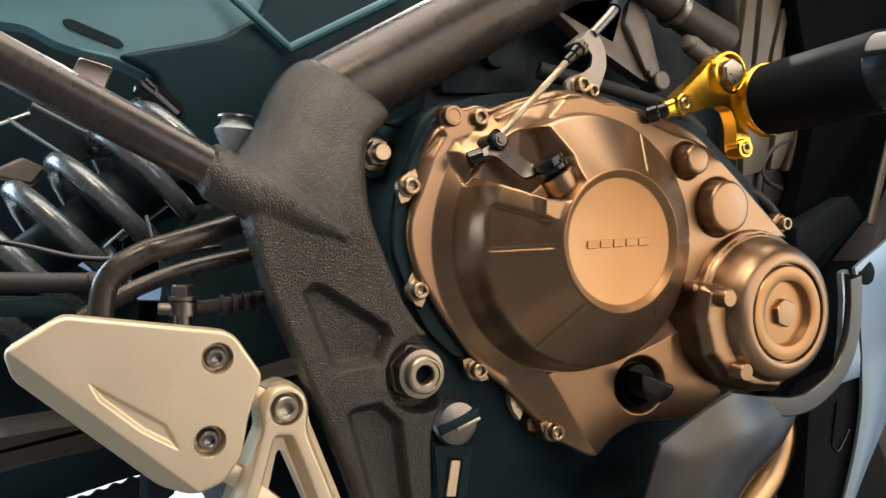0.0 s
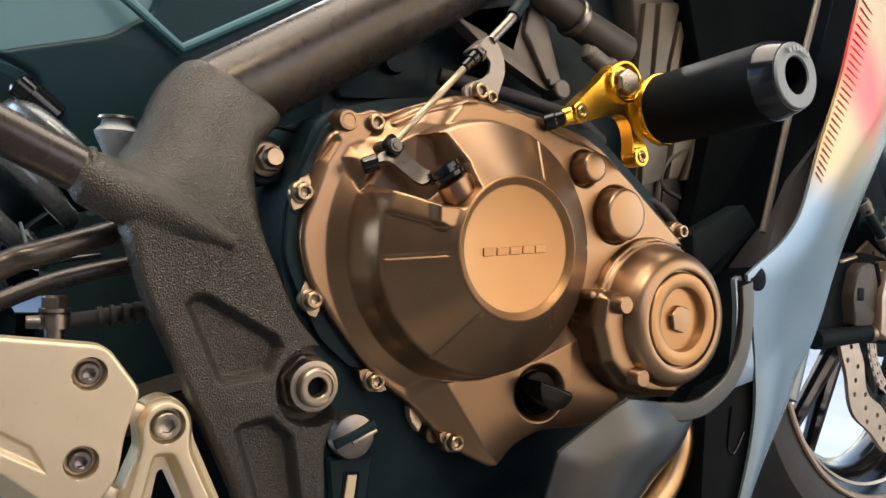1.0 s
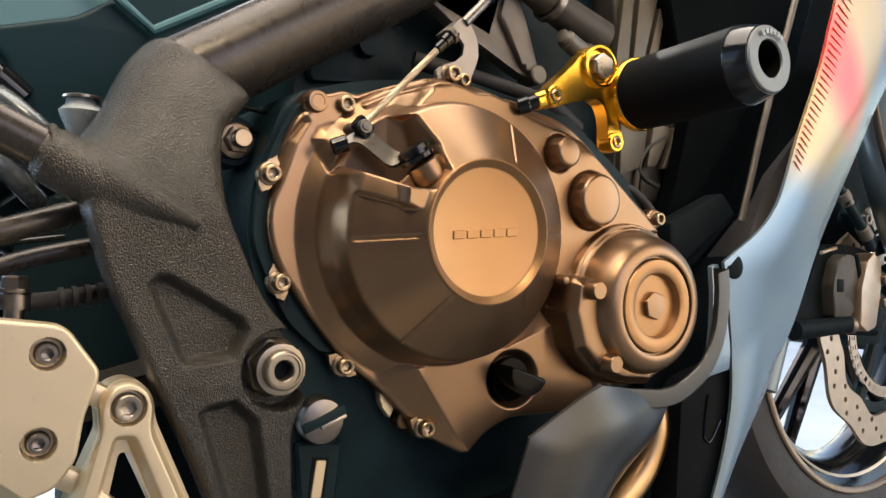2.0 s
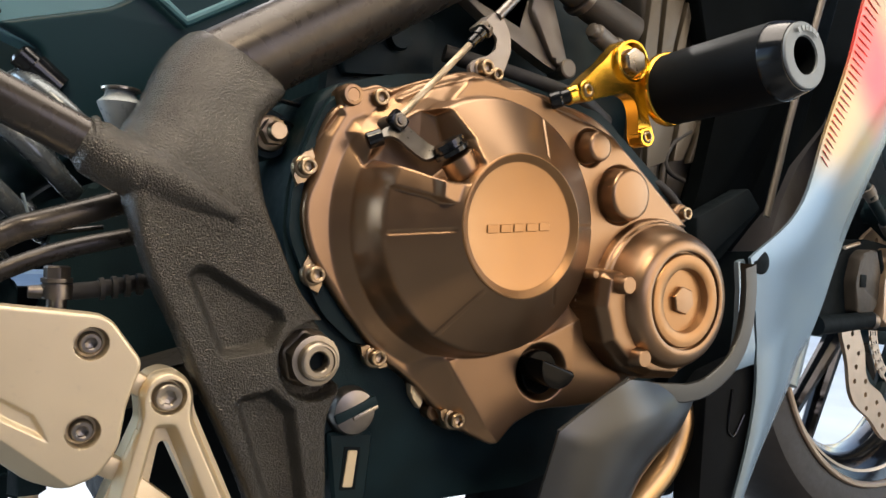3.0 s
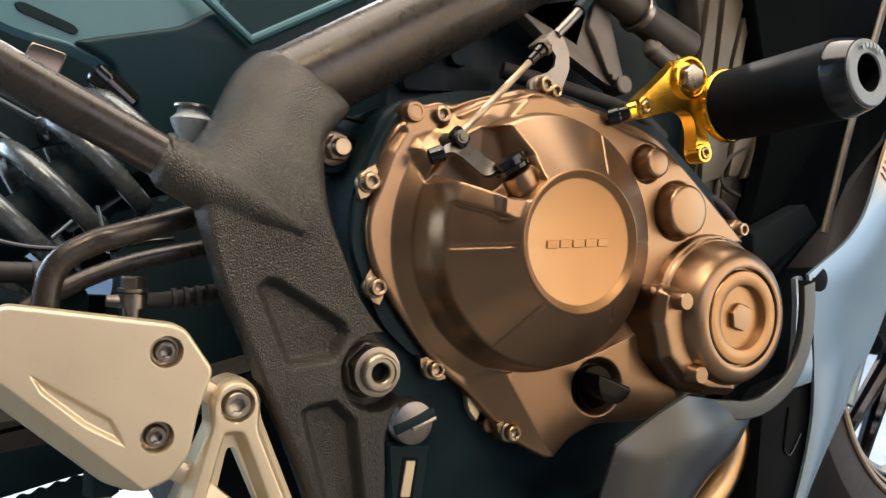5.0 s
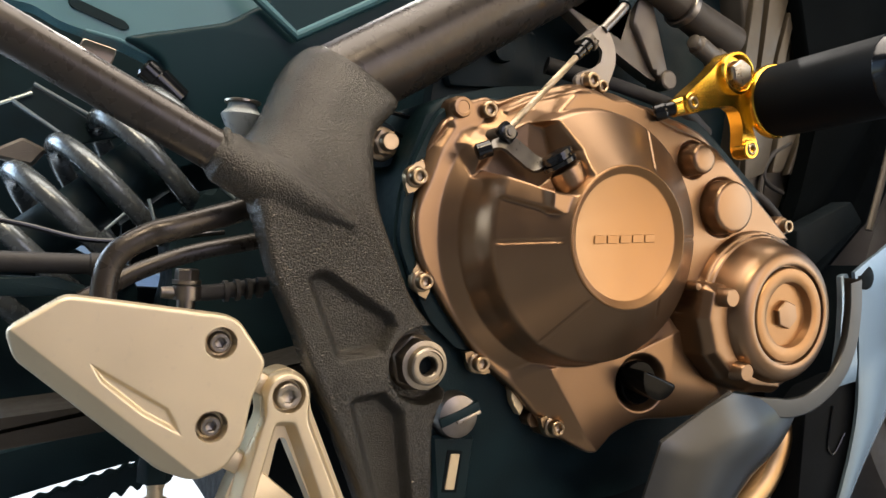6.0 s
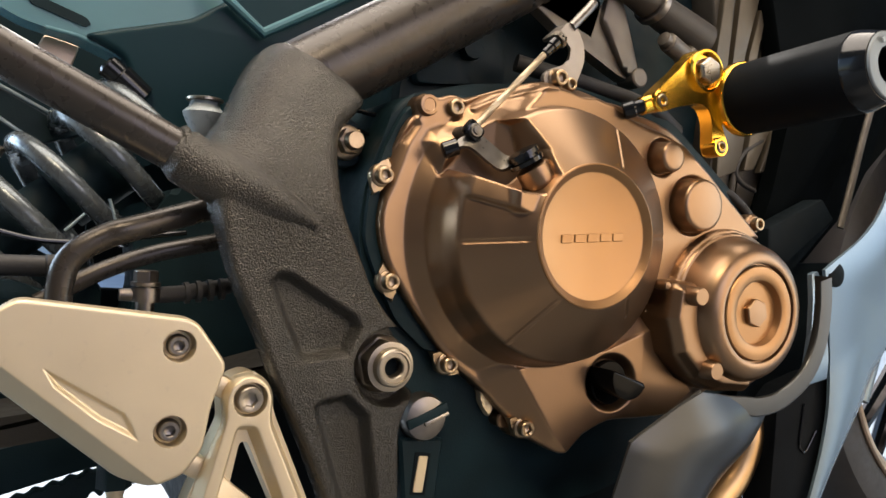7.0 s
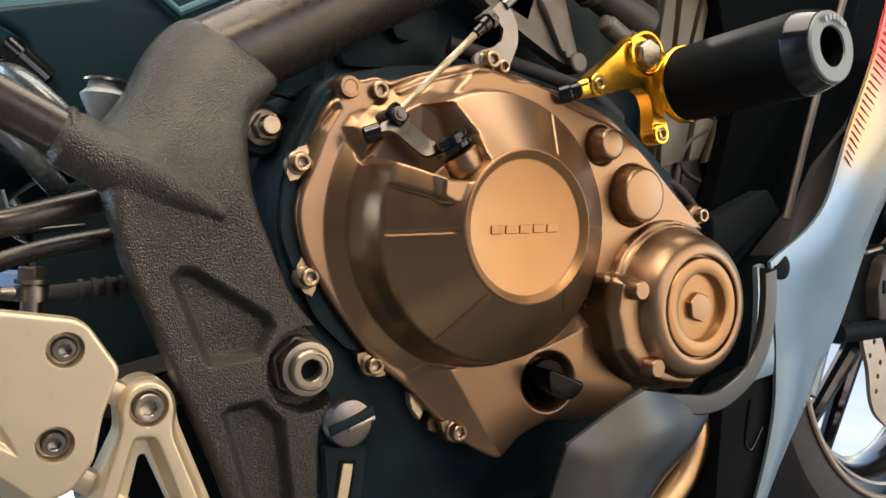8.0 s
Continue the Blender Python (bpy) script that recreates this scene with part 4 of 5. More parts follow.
CHAIN += [(x + 0.004, z - 0.0135 + 0.0016 * math.sin(i * 0.95 + 1.0)) for i, (x, z) in reversed(list(enumerate(CHAIN)))]
link = part("chain_run", plate(CHAIN, 0.165, 0.176, 0.0, 1), BLACK, bike, "black drive chain run")
stub = part("peg_stub", turned((-0.257, 0.09, 0.290), (-0.257, 0.09, 0.20), [(0.0085, 0), (0.0085, 0.012), (0.0095, 0.013), (0.0095, 0.0255), (0.006, 0.0262)], 30, six=(2, 3)), BLACK, bike, "dark pedal return stop")
part("stop_bolt", turned((-0.2562, 0.09, 0.265), (-0.2562, 0.09, 0.20), [(0.0050, 0), (0.0050, 0.004), (0.0044, 0.0045), (0.0044, 0.010), (0.0066, 0.0105), (0.0066, 0.018), (0.005, 0.0185), (0.005, 0.05)], 24), ALU, stub, "dull zinc stop bolt")

# Black backing added so the rear interior stays dark.
battery = part("rear_backing", plate(rounded(mm([(-420, 640), (-420, 395), (-330, 392), (-262, 390), (-200, 390), (-100, 420), (-60, 640)]), 0.01, 3), 0.38, 0.44, 0.004, 1), BLACK, bike, "black backing sheet added deep behind the frame")
guard = part("chain_guard", plate(rounded(mm([(-420, 250), (-340, 256), (-235, 280), (-170, 300), (-170, 250), (-223, 249), (-256, 246.5), (-271.5, 243), (-329, 228), (-420, 205)]), 0.004, 2), 0.20, 0.23, 0.003, 1), BLACK, bike, "black chain guard below the swingarm")
# More added backing, sized to cover the bright ground behind.
swing_sheet = part("swing_backing", plate(rounded(mm([(-420, 258), (-300, 262), (-254, 275), (-254, 368), (-300, 392), (-420, 400)]), 0.006, 3), 0.24, 0.30, 0.005, 2), BLACK, bike, "black backing sheet added beyond the swingarm")
linkage = part("shock_linkage", plate(rounded(mm([(-252, 290), (-70, 290), (-70, 440), (-215, 440), (-240, 400), (-236, 372)]), 0.006, 3), 0.20, 0.26, 0.004, 1), BLACK, bike, "black shock linkage and lower engine mount")
# Dark sheet added to hide the bright floor behind the scoop.
sump = part("scoop_backing", plate(rounded(mm([(30, 200), (245, 200), (245, 330), (225, 420), (190, 330), (60, 325)]), 0.006, 2), 0.082, 0.10, 0.003, 1), DEEP_BLACK, bike, "black backing sheet added behind the scoop")
upper_case = part("gearbox_case", plate(rounded(mm([(-196, 200), (260, 200), (260, 300), (-60, 320), (-196, 296)]), 0.006, 3), 0.16, 0.30, 0.004, 1), DEEP_BLACK, bike, "black lower gearbox casing")

# ---------------------------------------------------------------- slider
GOLD_OUT = rounded(mm([(52, 516.5), (53, 518.4), (75, 537.7), (80, 544), (87.6, 549), (96.6, 553), (106, 553.4), (112, 549.7), (116, 542.5), (118, 535), (117.5, 527), (115.5, 518.6),
                       (115.5, 508.7), (119.3, 499.3), (123, 493), (122.4, 485.7), (117, 481.6), (110.7, 483.3), (108, 489.3), (108, 499), (106.4, 507.5), (102.7, 514), (96.6, 516.7),
                       (88.5, 516), (69, 509.8), (59, 505.8), (53, 507)]), 0.004, 4)
slider = part("crash_slider", plate(GOLD_OUT, 0.0125, 0.0235, 0.0024, 4), GOLD, bike, "gold anodised crash slider bracket with a black bobbin")
part("boss", lathe([(0.0152, -0.024), (0.0150, -0.0105), (0.0144, -0.0088), (0.0128, -0.0085), (0.0120, -0.0095), (0.0117, -0.014), (0.001, -0.014)], 48, centre=(0.0970, 0, 0.5390)), GOLD, slider)
part("hex_bolt", lathe([(0.0112, -0.0145), (0.0110, -0.0128), (0.0094, -0.0124), (0.0094, -0.0062), (0.0085, -0.0050), (0.001, -0.0048)], 48, six=(2, 3, 4), centre=(0.0965, 0, 0.5385), six_turn=0.35), STEEL, slider, "pale steel hexagon bolt")
for x, z in ((57.6, 513.2), (114.8, 488.8)):
    part("bolt_boss", lathe([(0.0070, -0.020), (0.0068, -0.0108), (0.0062, -0.0100), (0.0048, -0.0100), (0.0045, -0.0112), (0.001, -0.0114)], 32, centre=(x * 0.001, 0, z * 0.001)), GOLD, slider)
    bolt(SMALL_BOLT, "small_bolt", x, 14.0, z, slider, "small socket bolt")
part("shoulder", turned((0.120, 0.020, 0.517), (0.1345, 0.006, 0.525), [(0.010, 0), (0.013, 0.004), (0.020, 0.012), (0.022, 0.016)], 40), GOLD, slider)
AXIS_A, AXIS_B = (0.1345, 0.0, 0.525), (0.1345, -0.0945, 0.5300)
bobbin = part("bobbin", turned(AXIS_A, AXIS_B, [(0.0235, -0.008), (0.0250, -0.006), (0.0252, 0.02), (0.0253, 0.0785), (0.0250, 0.081), (0.0210, 0.094), (0.0200, 0.0947), (0.0120, 0.0947), (0.0115, 0.094), (0.0112, 0.055), (0.001, 0.055)], 64), BLACK_PLASTIC, slider, "black cylindrical nylon bobbin")
part("collar", lathe([(0.024, -0.014), (0.0262, -0.0125), (0.0262, -0.0075), (0.0253, -0.0062), (0.02, -0.006)], 64, centre=(0.1345, 0, 0.525)), GOLD, slider)
part("end_ring", turned(AXIS_A, AXIS_B, [(0.0207, 0.0937), (0.0205, 0.0953), (0.0198, 0.0959), (0.0122, 0.0959), (0.0116, 0.0949)], 64, closed=False), RING_GREY, bobbin, "grey anodised end ring")
part("chamfer", turned(AXIS_A, AXIS_B, [(0.0252, 0.0795), (0.0251, 0.0815), (0.0213, 0.0938), (0.0206, 0.0940)], 64, closed=False), BLACK_GLOSS, bobbin, "turned shiny chamfer")
for k in range(6):
    w = radians(58 + 13 * k)
    c, q = math.cos(w), math.sin(w)
    part("mark_bar", box(0.1345 + 0.0162 * c, -0.0960 - 0.0009 * q, 0.5301 + 0.0162 * q, 0.0024, 0.0005, 0.0030, 0.0, (0, 90 - math.degrees(w), 0)), CUP_GREY, bobbin)
part("round_end", turned((0.046, 0.0185, 0.5085), (0.056, 0.0175, 0.5125), [(0.0050, 0), (0.0060, 0.0008), (0.0062, 0.010), (0.004, 0.012)], 28), GOLD, slider)
part("spacer", turned((0.0385, 0.0260, 0.5053), (0.046, 0.0190, 0.5085), [(0.0050, 0), (0.0058, 0.001), (0.0058, 0.0075), (0.0050, 0.0085), (0.0050, 0.014)], 24), BLACK_GLOSS, slider)

# ---------------------------------------------------------------- upper engine
strut = part("engine_hanger", plate(rounded(mm([(-2, 590), (8, 594), (60, 567), (66, 612), (80, 612), (104, 552), (96, 544), (84, 548), (30, 571)]), 0.003, 2), 0.088, 0.100, 0.003, 2), GREY_CAST, bike, "grey cast Y-shaped engine hanger")
part("hanger_arm", plate(rounded(mm([(64, 585), (70, 610), (82, 608), (103, 552), (97, 546), (88, 551)]), 0.003, 2), 0.083, 0.089, 0.003, 2), GREY_CAST, strut)
part("washer", lathe([(0.0075, -0.10), (0.0075, -0.082), (0.0062, -0.081), (0.001, -0.081)], 24, centre=(0.102, 0, 0.547)), GREY_CAST, strut)
throttle = part("throttle_body", tube([(0.06, 0.075, 0.618), (0.118, 0.080, 0.600), (0.165, 0.082, 0.586)], [0.010, 0.013, 0.015], 24), RADIATOR, bike, "dark throttle body and hose stubs")
part("injector", turned((0.112, 0.07, 0.577), (0.165, 0.08, 0.562), [(0.003, 0), (0.0055, 0.001), (0.0055, 0.006), (0.0075, 0.007), (0.0075, 0.030), (0.0095, 0.031), (0.0095, 0.06)], 20), GREY_CAST, throttle)
part("clamp", turned((0.105, 0.078, 0.604), (0.112, 0.079, 0.6015), [(0.0145, 0), (0.0155, 0.001), (0.0155, 0.006), (0.0145, 0.007)], 28), STEEL_DARK, throttle)
radiator = part("radiator_side", plate(rounded(mm([(190, 660), (262, 670), (236, 560), (232, 450), (200, 445), (205, 500), (212, 560)]), 0.004, 2), 0.102, 0.125, 0.003, 2), RADIATOR, bike, "grey finned radiator side tank")
for k in range(7):
    part("fin", box(0.240 + 0.012 * k, 0.115, 0.56, 0.0025, 0.012, 0.20, 0.0008, (0, 10, 0)), DEEP_BLACK, radiator)
part("rail_edge", tube([(0.262, 0.10, 0.66), (0.238, 0.10, 0.56), (0.228, 0.10, 0.46)], 0.003, 10), RADIATOR, radiator)
shroud = part("radiator_shroud", plate(rounded(mm([(262, 660), (304, 668), (302, 642), (286, 519), (263, 455), (243, 452), (252, 560), (262, 634)]), 0.003, 2), 0.108, 0.116, 0.002, 2), RADIATOR, bike, "dull olive-grey radiator shroud panel")
for g in range(4):
    part("shroud_rib", tube([(0.268 + 0.011 * g, 0.1068, 0.640 - 0.004 * g), (0.262 + 0.009 * g, 0.1068, 0.575), (0.256 + 0.008 * g, 0.1068, 0.520)], 0.0013, 8), RADIATOR, shroud)
part("shroud_clip", box(0.276, 0.106, 0.560, 0.012, 0.006, 0.016, 0.002, (0, 12, 0)), DEEP_BLACK, shroud)
for strip in ([(206, 640), (218, 643), (213, 583), (209, 545), (200, 548), (199, 585)], [(225, 644), (250, 649), (234, 592), (229, 560), (214, 555), (219, 583)],
              [(255, 648), (262, 650), (249, 594), (243, 560), (234, 561), (239, 592)], [(206, 533), (240, 529), (234, 490), (207, 480)], [(247, 530), (270, 528), (252, 492), (240, 490)]):
    part("side_strip", plate(rounded(mm(strip), 0.002, 2), 0.0965, 0.1025, 0.0012, 2), OLIVE, radiator)
part("lower_gusset", plate(rounded(mm([(278, 530), (320, 540), (310, 503), (262, 490)]), 0.003, 2), 0.0990, 0.1050, 0.0015, 2), OLIVE, shroud)
part("vent_pipe", tube(spline([(0.334, 0.100, 0.668), (0.328, 0.098, 0.649), (0.325, 0.098, 0.634), (0.331, 0.098, 0.622), (0.342, 0.100, 0.612)], 6), 0.0022, 12), GREY_CAST, shroud)
part("vent_pipe", tube(spline([(0.342, 0.101, 0.668), (0.336, 0.100, 0.649), (0.333, 0.100, 0.637), (0.340, 0.100, 0.627)], 6), 0.0016, 12), GREY_CAST, shroud)
vent_wire = part("breather_wire", tube(spline([(0.262, 0.100, 0.640), (0.2495, 0.100, 0.611), (0.245, 0.100, 0.600), (0.2475, 0.100, 0.588)], 6), 0.0014, 8), BLACK_GLOSS, bike, "thin black breather wire on the shroud")
over = part("overflow_hose", tube(spline([(0.262, 0.098, 0.519), (0.2415, 0.098, 0.507), (0.231, 0.098, 0.490), (0.238, 0.098, 0.480), (0.256, 0.098, 0.474)], 6), 0.0022, 10), RUBBER, bike, "bent dark metal overflow pipe")
side_pipe = part("drain_pipe", tube(spline([(0.306, 0.098, 0.522), (0.322, 0.098, 0.531), (0.327, 0.098, 0.522), (0.318, 0.098, 0.500)], 6), 0.0016, 10), RUBBER, bike, "small bent drain pipe")
loom = part("hose_loom", tube(spline([(0.16, 0.075, 0.462), (0.185, 0.070, 0.466), (0.20, 0.066, 0.458), (0.213, 0.064, 0.446)], 6), 0.004, 12), RUBBER, bike, "thin black rubber hose by the case")
fuel = part("fuel_hose", tube(spline([(0.0, 0.10, 0.545), (0.05, 0.085, 0.535), (0.10, 0.07, 0.522), (0.14, 0.08, 0.51)], 6), 0.0065, 14), RUBBER, bike, "black rubber coolant hose")

# ---------------------------------------------------------------- bodywork
def loft(left, right, n, bulge, thick=0.003, sharp=0, top=0.0):
    """A curved panel between two edges of equally many points, with its own thickness."""
    bm = bmesh.new()
    a, b = spline(left, 6), spline(right, 6)
    if sharp:
        a = spline(left[:sharp + 1], 6)[:-1] + spline(left[sharp:], 6)
    grid = []
    for p, q in zip(a, b):
        row = []
        for j in range(n + 1):
            t = j / n
            v = p.lerp(q, t)
            v.y -= bulge * 4 * t * (1 - t) * (1 - top * (len(grid) / (len(a) - 1)) ** 4)
            row.append(bm.verts.new(v))
        grid.append(row)
    for r, s in zip(grid, grid[1:]):
        for j in range(n):
            bm.faces.new((r[j], r[j + 1], s[j + 1], s[j]))
    bmesh.ops.recalc_face_normals(bm, faces=bm.faces)
    bmesh.ops.solidify(bm, geom=list(bm.faces), thickness=thick)
    return bm


LOWPAN = [(247, 407), (239, 404), (242, 382), (242, 355), (239, 333), (234, 315), (265.2, 320.8), (265.1, 336.4), (258.3, 373.3), (252, 396)]
CREASE_A, CREASE_B = (0.4642, 0.5764), (0.3095, 0.4564)


def crease(v):
    """The side panel is folded along a line that climbs to the front."""
    ex, ez = CREASE_A[0] - CREASE_B[0], CREASE_A[1] - CREASE_B[1]
    d = ((v.x - CREASE_B[0]) * ez - (v.z - CREASE_B[1]) * ex) / math.hypot(ex, ez)
    v.y -= 0.009 * max(0.0, 1 - abs(d) / 0.08)
    return v


FAIR_L = [(0.4304, 0.03, 0.723), (0.3912, 0.03, 0.6088), (0.3450, 0.03, 0.52), (0.3060, 0.03, 0.4483), (0.2460, 0.03, 0.4079), (0.2600, 0.03, 0.3686), (0.2705, 0.03, 0.3303), (0.2725, 0.03, 0.2973), (0.2675, 0.03, 0.2651), (0.2600, 0.03, 0.2383), (0.2500, 0.03, 0.2100)]
FAIR_R = [(0.5874, 0.045, 0.6672), (0.5139, 0.045, 0.594), (0.4633, 0.045, 0.5129), (0.4141, 0.045, 0.4286), (0.3853, 0.045, 0.3703), (0.3692, 0.045, 0.3437), (0.3508, 0.045, 0.3199), (0.3379, 0.045, 0.2955), (0.3175, 0.045, 0.2683), (0.2969, 0.045, 0.2426), (0.2772, 0.045, 0.2139)]
fairing_bm = loft(FAIR_L, FAIR_R, 24, 0.006, sharp=4)
for v in fairing_bm.verts:
    crease(v.co)
skin = BVHTree.FromBMesh(fairing_bm)
fairing = part("fairing", fairing_bm, FAIRING, bike, "silver pearl side fairing with red graphics", angle=60)
spot, face, _, _ = skin.ray_cast(Vector((0.2600, -1.0, 0.4045)), Vector((0, 1, 0)))
face = face if face.y < 0 else -face
# A black disc on the skin stands for the dark of the hole.
part("vent_hole_shade", turned(spot - face * 0.002, spot + face, [(0.0098, 0), (0.0098, 0.0023), (0.0095, 0.0025), (0.001, 0.0025)], 32), DEEP_BLACK, fairing, "black disc for the shade inside a small round hole")
part("lower_panel", plate(rounded(mm(LOWPAN), 0.002, 2), 0.0245, 0.029, 0.001, 2), FAIRING, fairing, "silver pearl corner panel beside a seam")
edge_l, edge_r = spline(FAIR_L, 6), spline(FAIR_R, 6)
for k in range(27):
    g = 3.0 + k * 0.42
    i = int(g)
    a, b = edge_l[i].lerp(edge_l[i + 1], g - i), edge_r[i].lerp(edge_r[i + 1], g - i)
    span = (b - a).length
    t0, t1 = 0.005 / span, (0.022 - 0.0004 * k) / span
    p, q = a.lerp(b, t0), a.lerp(b, t1)
    p.z += 0.004
    q.z -= 0.004
    line_pts = []
    for v in (p, p.lerp(q, 0.5), q):
        at = skin.ray_cast(Vector((v.x, -1.0, v.z)), Vector((0, 1, 0)))[0]
        if at:
            line_pts.append(at - Vector((0, 0.0003, 0)))
    if len(line_pts) == 3:
        part("red_dash", tube(line_pts, [0.0012, 0.0010, 0.0003], 8, squash=0.3), RED, fairing)
# Sheet added to block the bright outside beyond the inner fairing.
deep = part("nose_backing", plate(rounded(mm([(250, 420), (330, 420), (420, 470), (520, 560), (600, 690), (600, 760), (250, 760)]), 0.004, 2), 0.135, 0.15, 0.003, 1), INNER_BLACK, bike, "black backing sheet added inside the fairing")
inner = part("inner_fairing", plate(rounded(mm([(232, 690), (470, 700), (402, 520), (372, 470), (300, 404), (250, 412), (246, 430), (262, 470), (280, 540)]), 0.004, 2), 0.085, 0.10, 0.003, 2), INNER_BLACK, bike, "black inner fairing panel")
part("inner_strip", tube(spline([(0.404, 0.062, 0.68), (0.357, 0.062, 0.548), (0.338, 0.062, 0.487), (0.325, 0.062, 0.446)], 6), 0.0032, 8), GREY_CAST, inner)
shell = part("inner_cowl", plate(rounded(mm([(232, 440), (300, 470), (318, 452), (262, 404), (236, 396)]), 0.003, 2), 0.062, 0.08, 0.003, 2), DEEP_BLACK, bike, "black cowl beside the crank cover")

BELLY_L = [(0.002, 0.000, 0.196), (0.0160, -0.006, 0.254), (0.0280, -0.008, 0.2930), (0.0590, -0.008, 0.3090), (0.0890, -0.006, 0.3225)]
belly = part("belly_scoop", loft(BELLY_L, [(0.114, 0.040, 0.17), (0.1360, 0.034, 0.2320), (0.1500, 0.028, 0.2540), (0.1640, 0.016, 0.2794), (0.168, 0.006, 0.3050)], 18, 0.022, sharp=2, top=1.0), BELLY, bike, "gunmetal belly scoop below the engine")
part("scoop_edge", tube([Vector(p) + Vector((0, -0.0006, 0.0004)) for p in spline(BELLY_L[2:], 8)], 0.0013, 10), BELLY, belly)
lip_line = spline([(0.106, 0, 0.3170), (0.122, 0, 0.3146), (0.140, 0, 0.3132), (0.154, 0, 0.3124), (0.175, 0, 0.3165), (0.199, 0, 0.3315), (0.212, 0, 0.354), (0.2155, 0, 0.380), (0.214, 0, 0.400)], 5)
bm = bmesh.new()
rows = []
for i, p in enumerate(lip_line):
    begin = min(1.0, 0.12 + i / 7.0)
    out = Vector((p.x - CX + 0.004, 0, p.z - CZ - 0.004)).normalized()
    rows.append([bm.verts.new(p + out * (w * begin if w > 0 else w) + Vector((0, y, 0))) for w, y in ((-0.0033, -0.0006), (-0.0035, -0.0026), (-0.0029, -0.0036), (0.003, -0.0040), (0.0092, -0.0038), (0.0104, -0.0028), (0.0110, 0.012))])
for r, q in zip(rows, rows[1:]):
    for j in range(6):
        bm.faces.new((r[j], r[j + 1], q[j + 1], q[j]))
part("scoop_lip", bm, BELLY, belly, angle=30)
cheek = part("lower_cowl", plate(rounded(mm([(291, 324), (270, 322), (235, 312), (219, 297), (216, 221), (214, 190), (256, 190), (277.6, 259), (291, 287)]), 0.003, 2), 0.034, 0.06, 0.002, 2), BLACK_PLASTIC, bike, "gloss black lower cowl panel")
part("cowl_slot", tube(spline([(0.250, 0.033, 0.300), (0.2465, 0.033, 0.270), (0.250, 0.033, 0.2625), (0.2555, 0.033, 0.2625), (0.266, 0.033, 0.2775)], 5), 0.0009, 8), BLACK_GLOSS, cheek)
# Added dark sheet keeps the yard from showing beside the lip.
liner = part("lower_backing", plate(rounded(mm([(205, 262), (300, 262), (345, 310), (400, 380), (330, 415), (230, 410), (221, 402), (221, 330)]), 0.004, 2), 0.070, 0.078, 0.001, 1), DEEP_BLACK, bike, "black backing sheet added inside the lower fairing")
exhaust = part("header_pipe", tube(spline([(0.2160, 0.060, 0.290), (0.2165, 0.058, 0.282), (0.2145, 0.056, 0.270), (0.205, 0.056, 0.248), (0.190, 0.056, 0.230), (0.150, 0.056, 0.200)], 8), 0.0125, 24), GOLD_PIPE, bike, "heat tinted golden exhaust header pipe")

# ---------------------------------------------------------------- front wheel
WX, WZ, WY = 0.738, 0.350, 0.225


def wheel_ring(rows, segs=96, cx=WX, cz=WZ):
    bm = bmesh.new()
    rings = []
    for j in range(segs):
        a = 2 * math.pi * j / segs
        rings.append([bm.verts.new((cx + r * math.cos(a), WY + y, cz + r * math.sin(a))) for r, y in rows])
    k = len(rows)
    for j in range(segs):
        s, t = rings[j], rings[(j + 1) % segs]
        for i in range(k):
            bm.faces.new((s[i], s[(i + 1) % k], t[(i + 1) % k], t[i]))
    return bm


tyre = part("front_tyre", wheel_ring([(0.222, -0.050), (0.245, -0.060), (0.270, -0.058), (0.288, -0.042), (0.298, -0.02), (0.300, 0), (0.298, 0.02), (0.288, 0.042), (0.270, 0.058), (0.245, 0.060), (0.222, 0.050)]), TYRE, bike, "black front tyre on the floor")
rim = part("wheel_rim", wheel_ring([(0.221, -0.052), (0.226, -0.053), (0.2255, -0.048), (0.205, -0.03), (0.195, -0.012), (0.195, 0.012), (0.205, 0.03), (0.2255, 0.048), (0.226, 0.053), (0.221, 0.052), (0.200, 0.033), (0.188, 0.012), (0.188, -0.012), (0.200, -0.033)]), BLACK_GLOSS, tyre, "black alloy rim with a polished lip")
part("rim_lip", wheel_ring([(0.2205, -0.0550), (0.2225, -0.0575), (0.2265, -0.0575), (0.2285, -0.0555), (0.2285, -0.052), (0.2205, -0.052)]), ROTOR, rim, "pale polished rim lip")
part("inner_lip", wheel_ring([(0.2075, -0.0420), (0.2110, -0.0435), (0.2125, -0.0410), (0.2085, -0.0385)]), ROTOR, rim)
for k in range(5):
    a = 2 * math.pi * k / 5 + 0.35
    for da in (-0.13, 0.13):
        p0 = (WX + 0.04 * math.cos(a), WY, WZ + 0.04 * math.sin(a))
        p1 = (WX + 0.195 * math.cos(a + da), WY, WZ + 0.195 * math.sin(a + da))
        part("spoke", tube([p0, p1], [0.014, 0.009], 10), BLACK_GLOSS, tyre)
part("hub", turned((WX, WY + 0.06, WZ), (WX, WY - 0.06, WZ), [(0.03, 0), (0.045, 0.005), (0.045, 0.115), (0.03, 0.12)], 28), BLACK, tyre)


RX, RZ = 0.703, 0.342


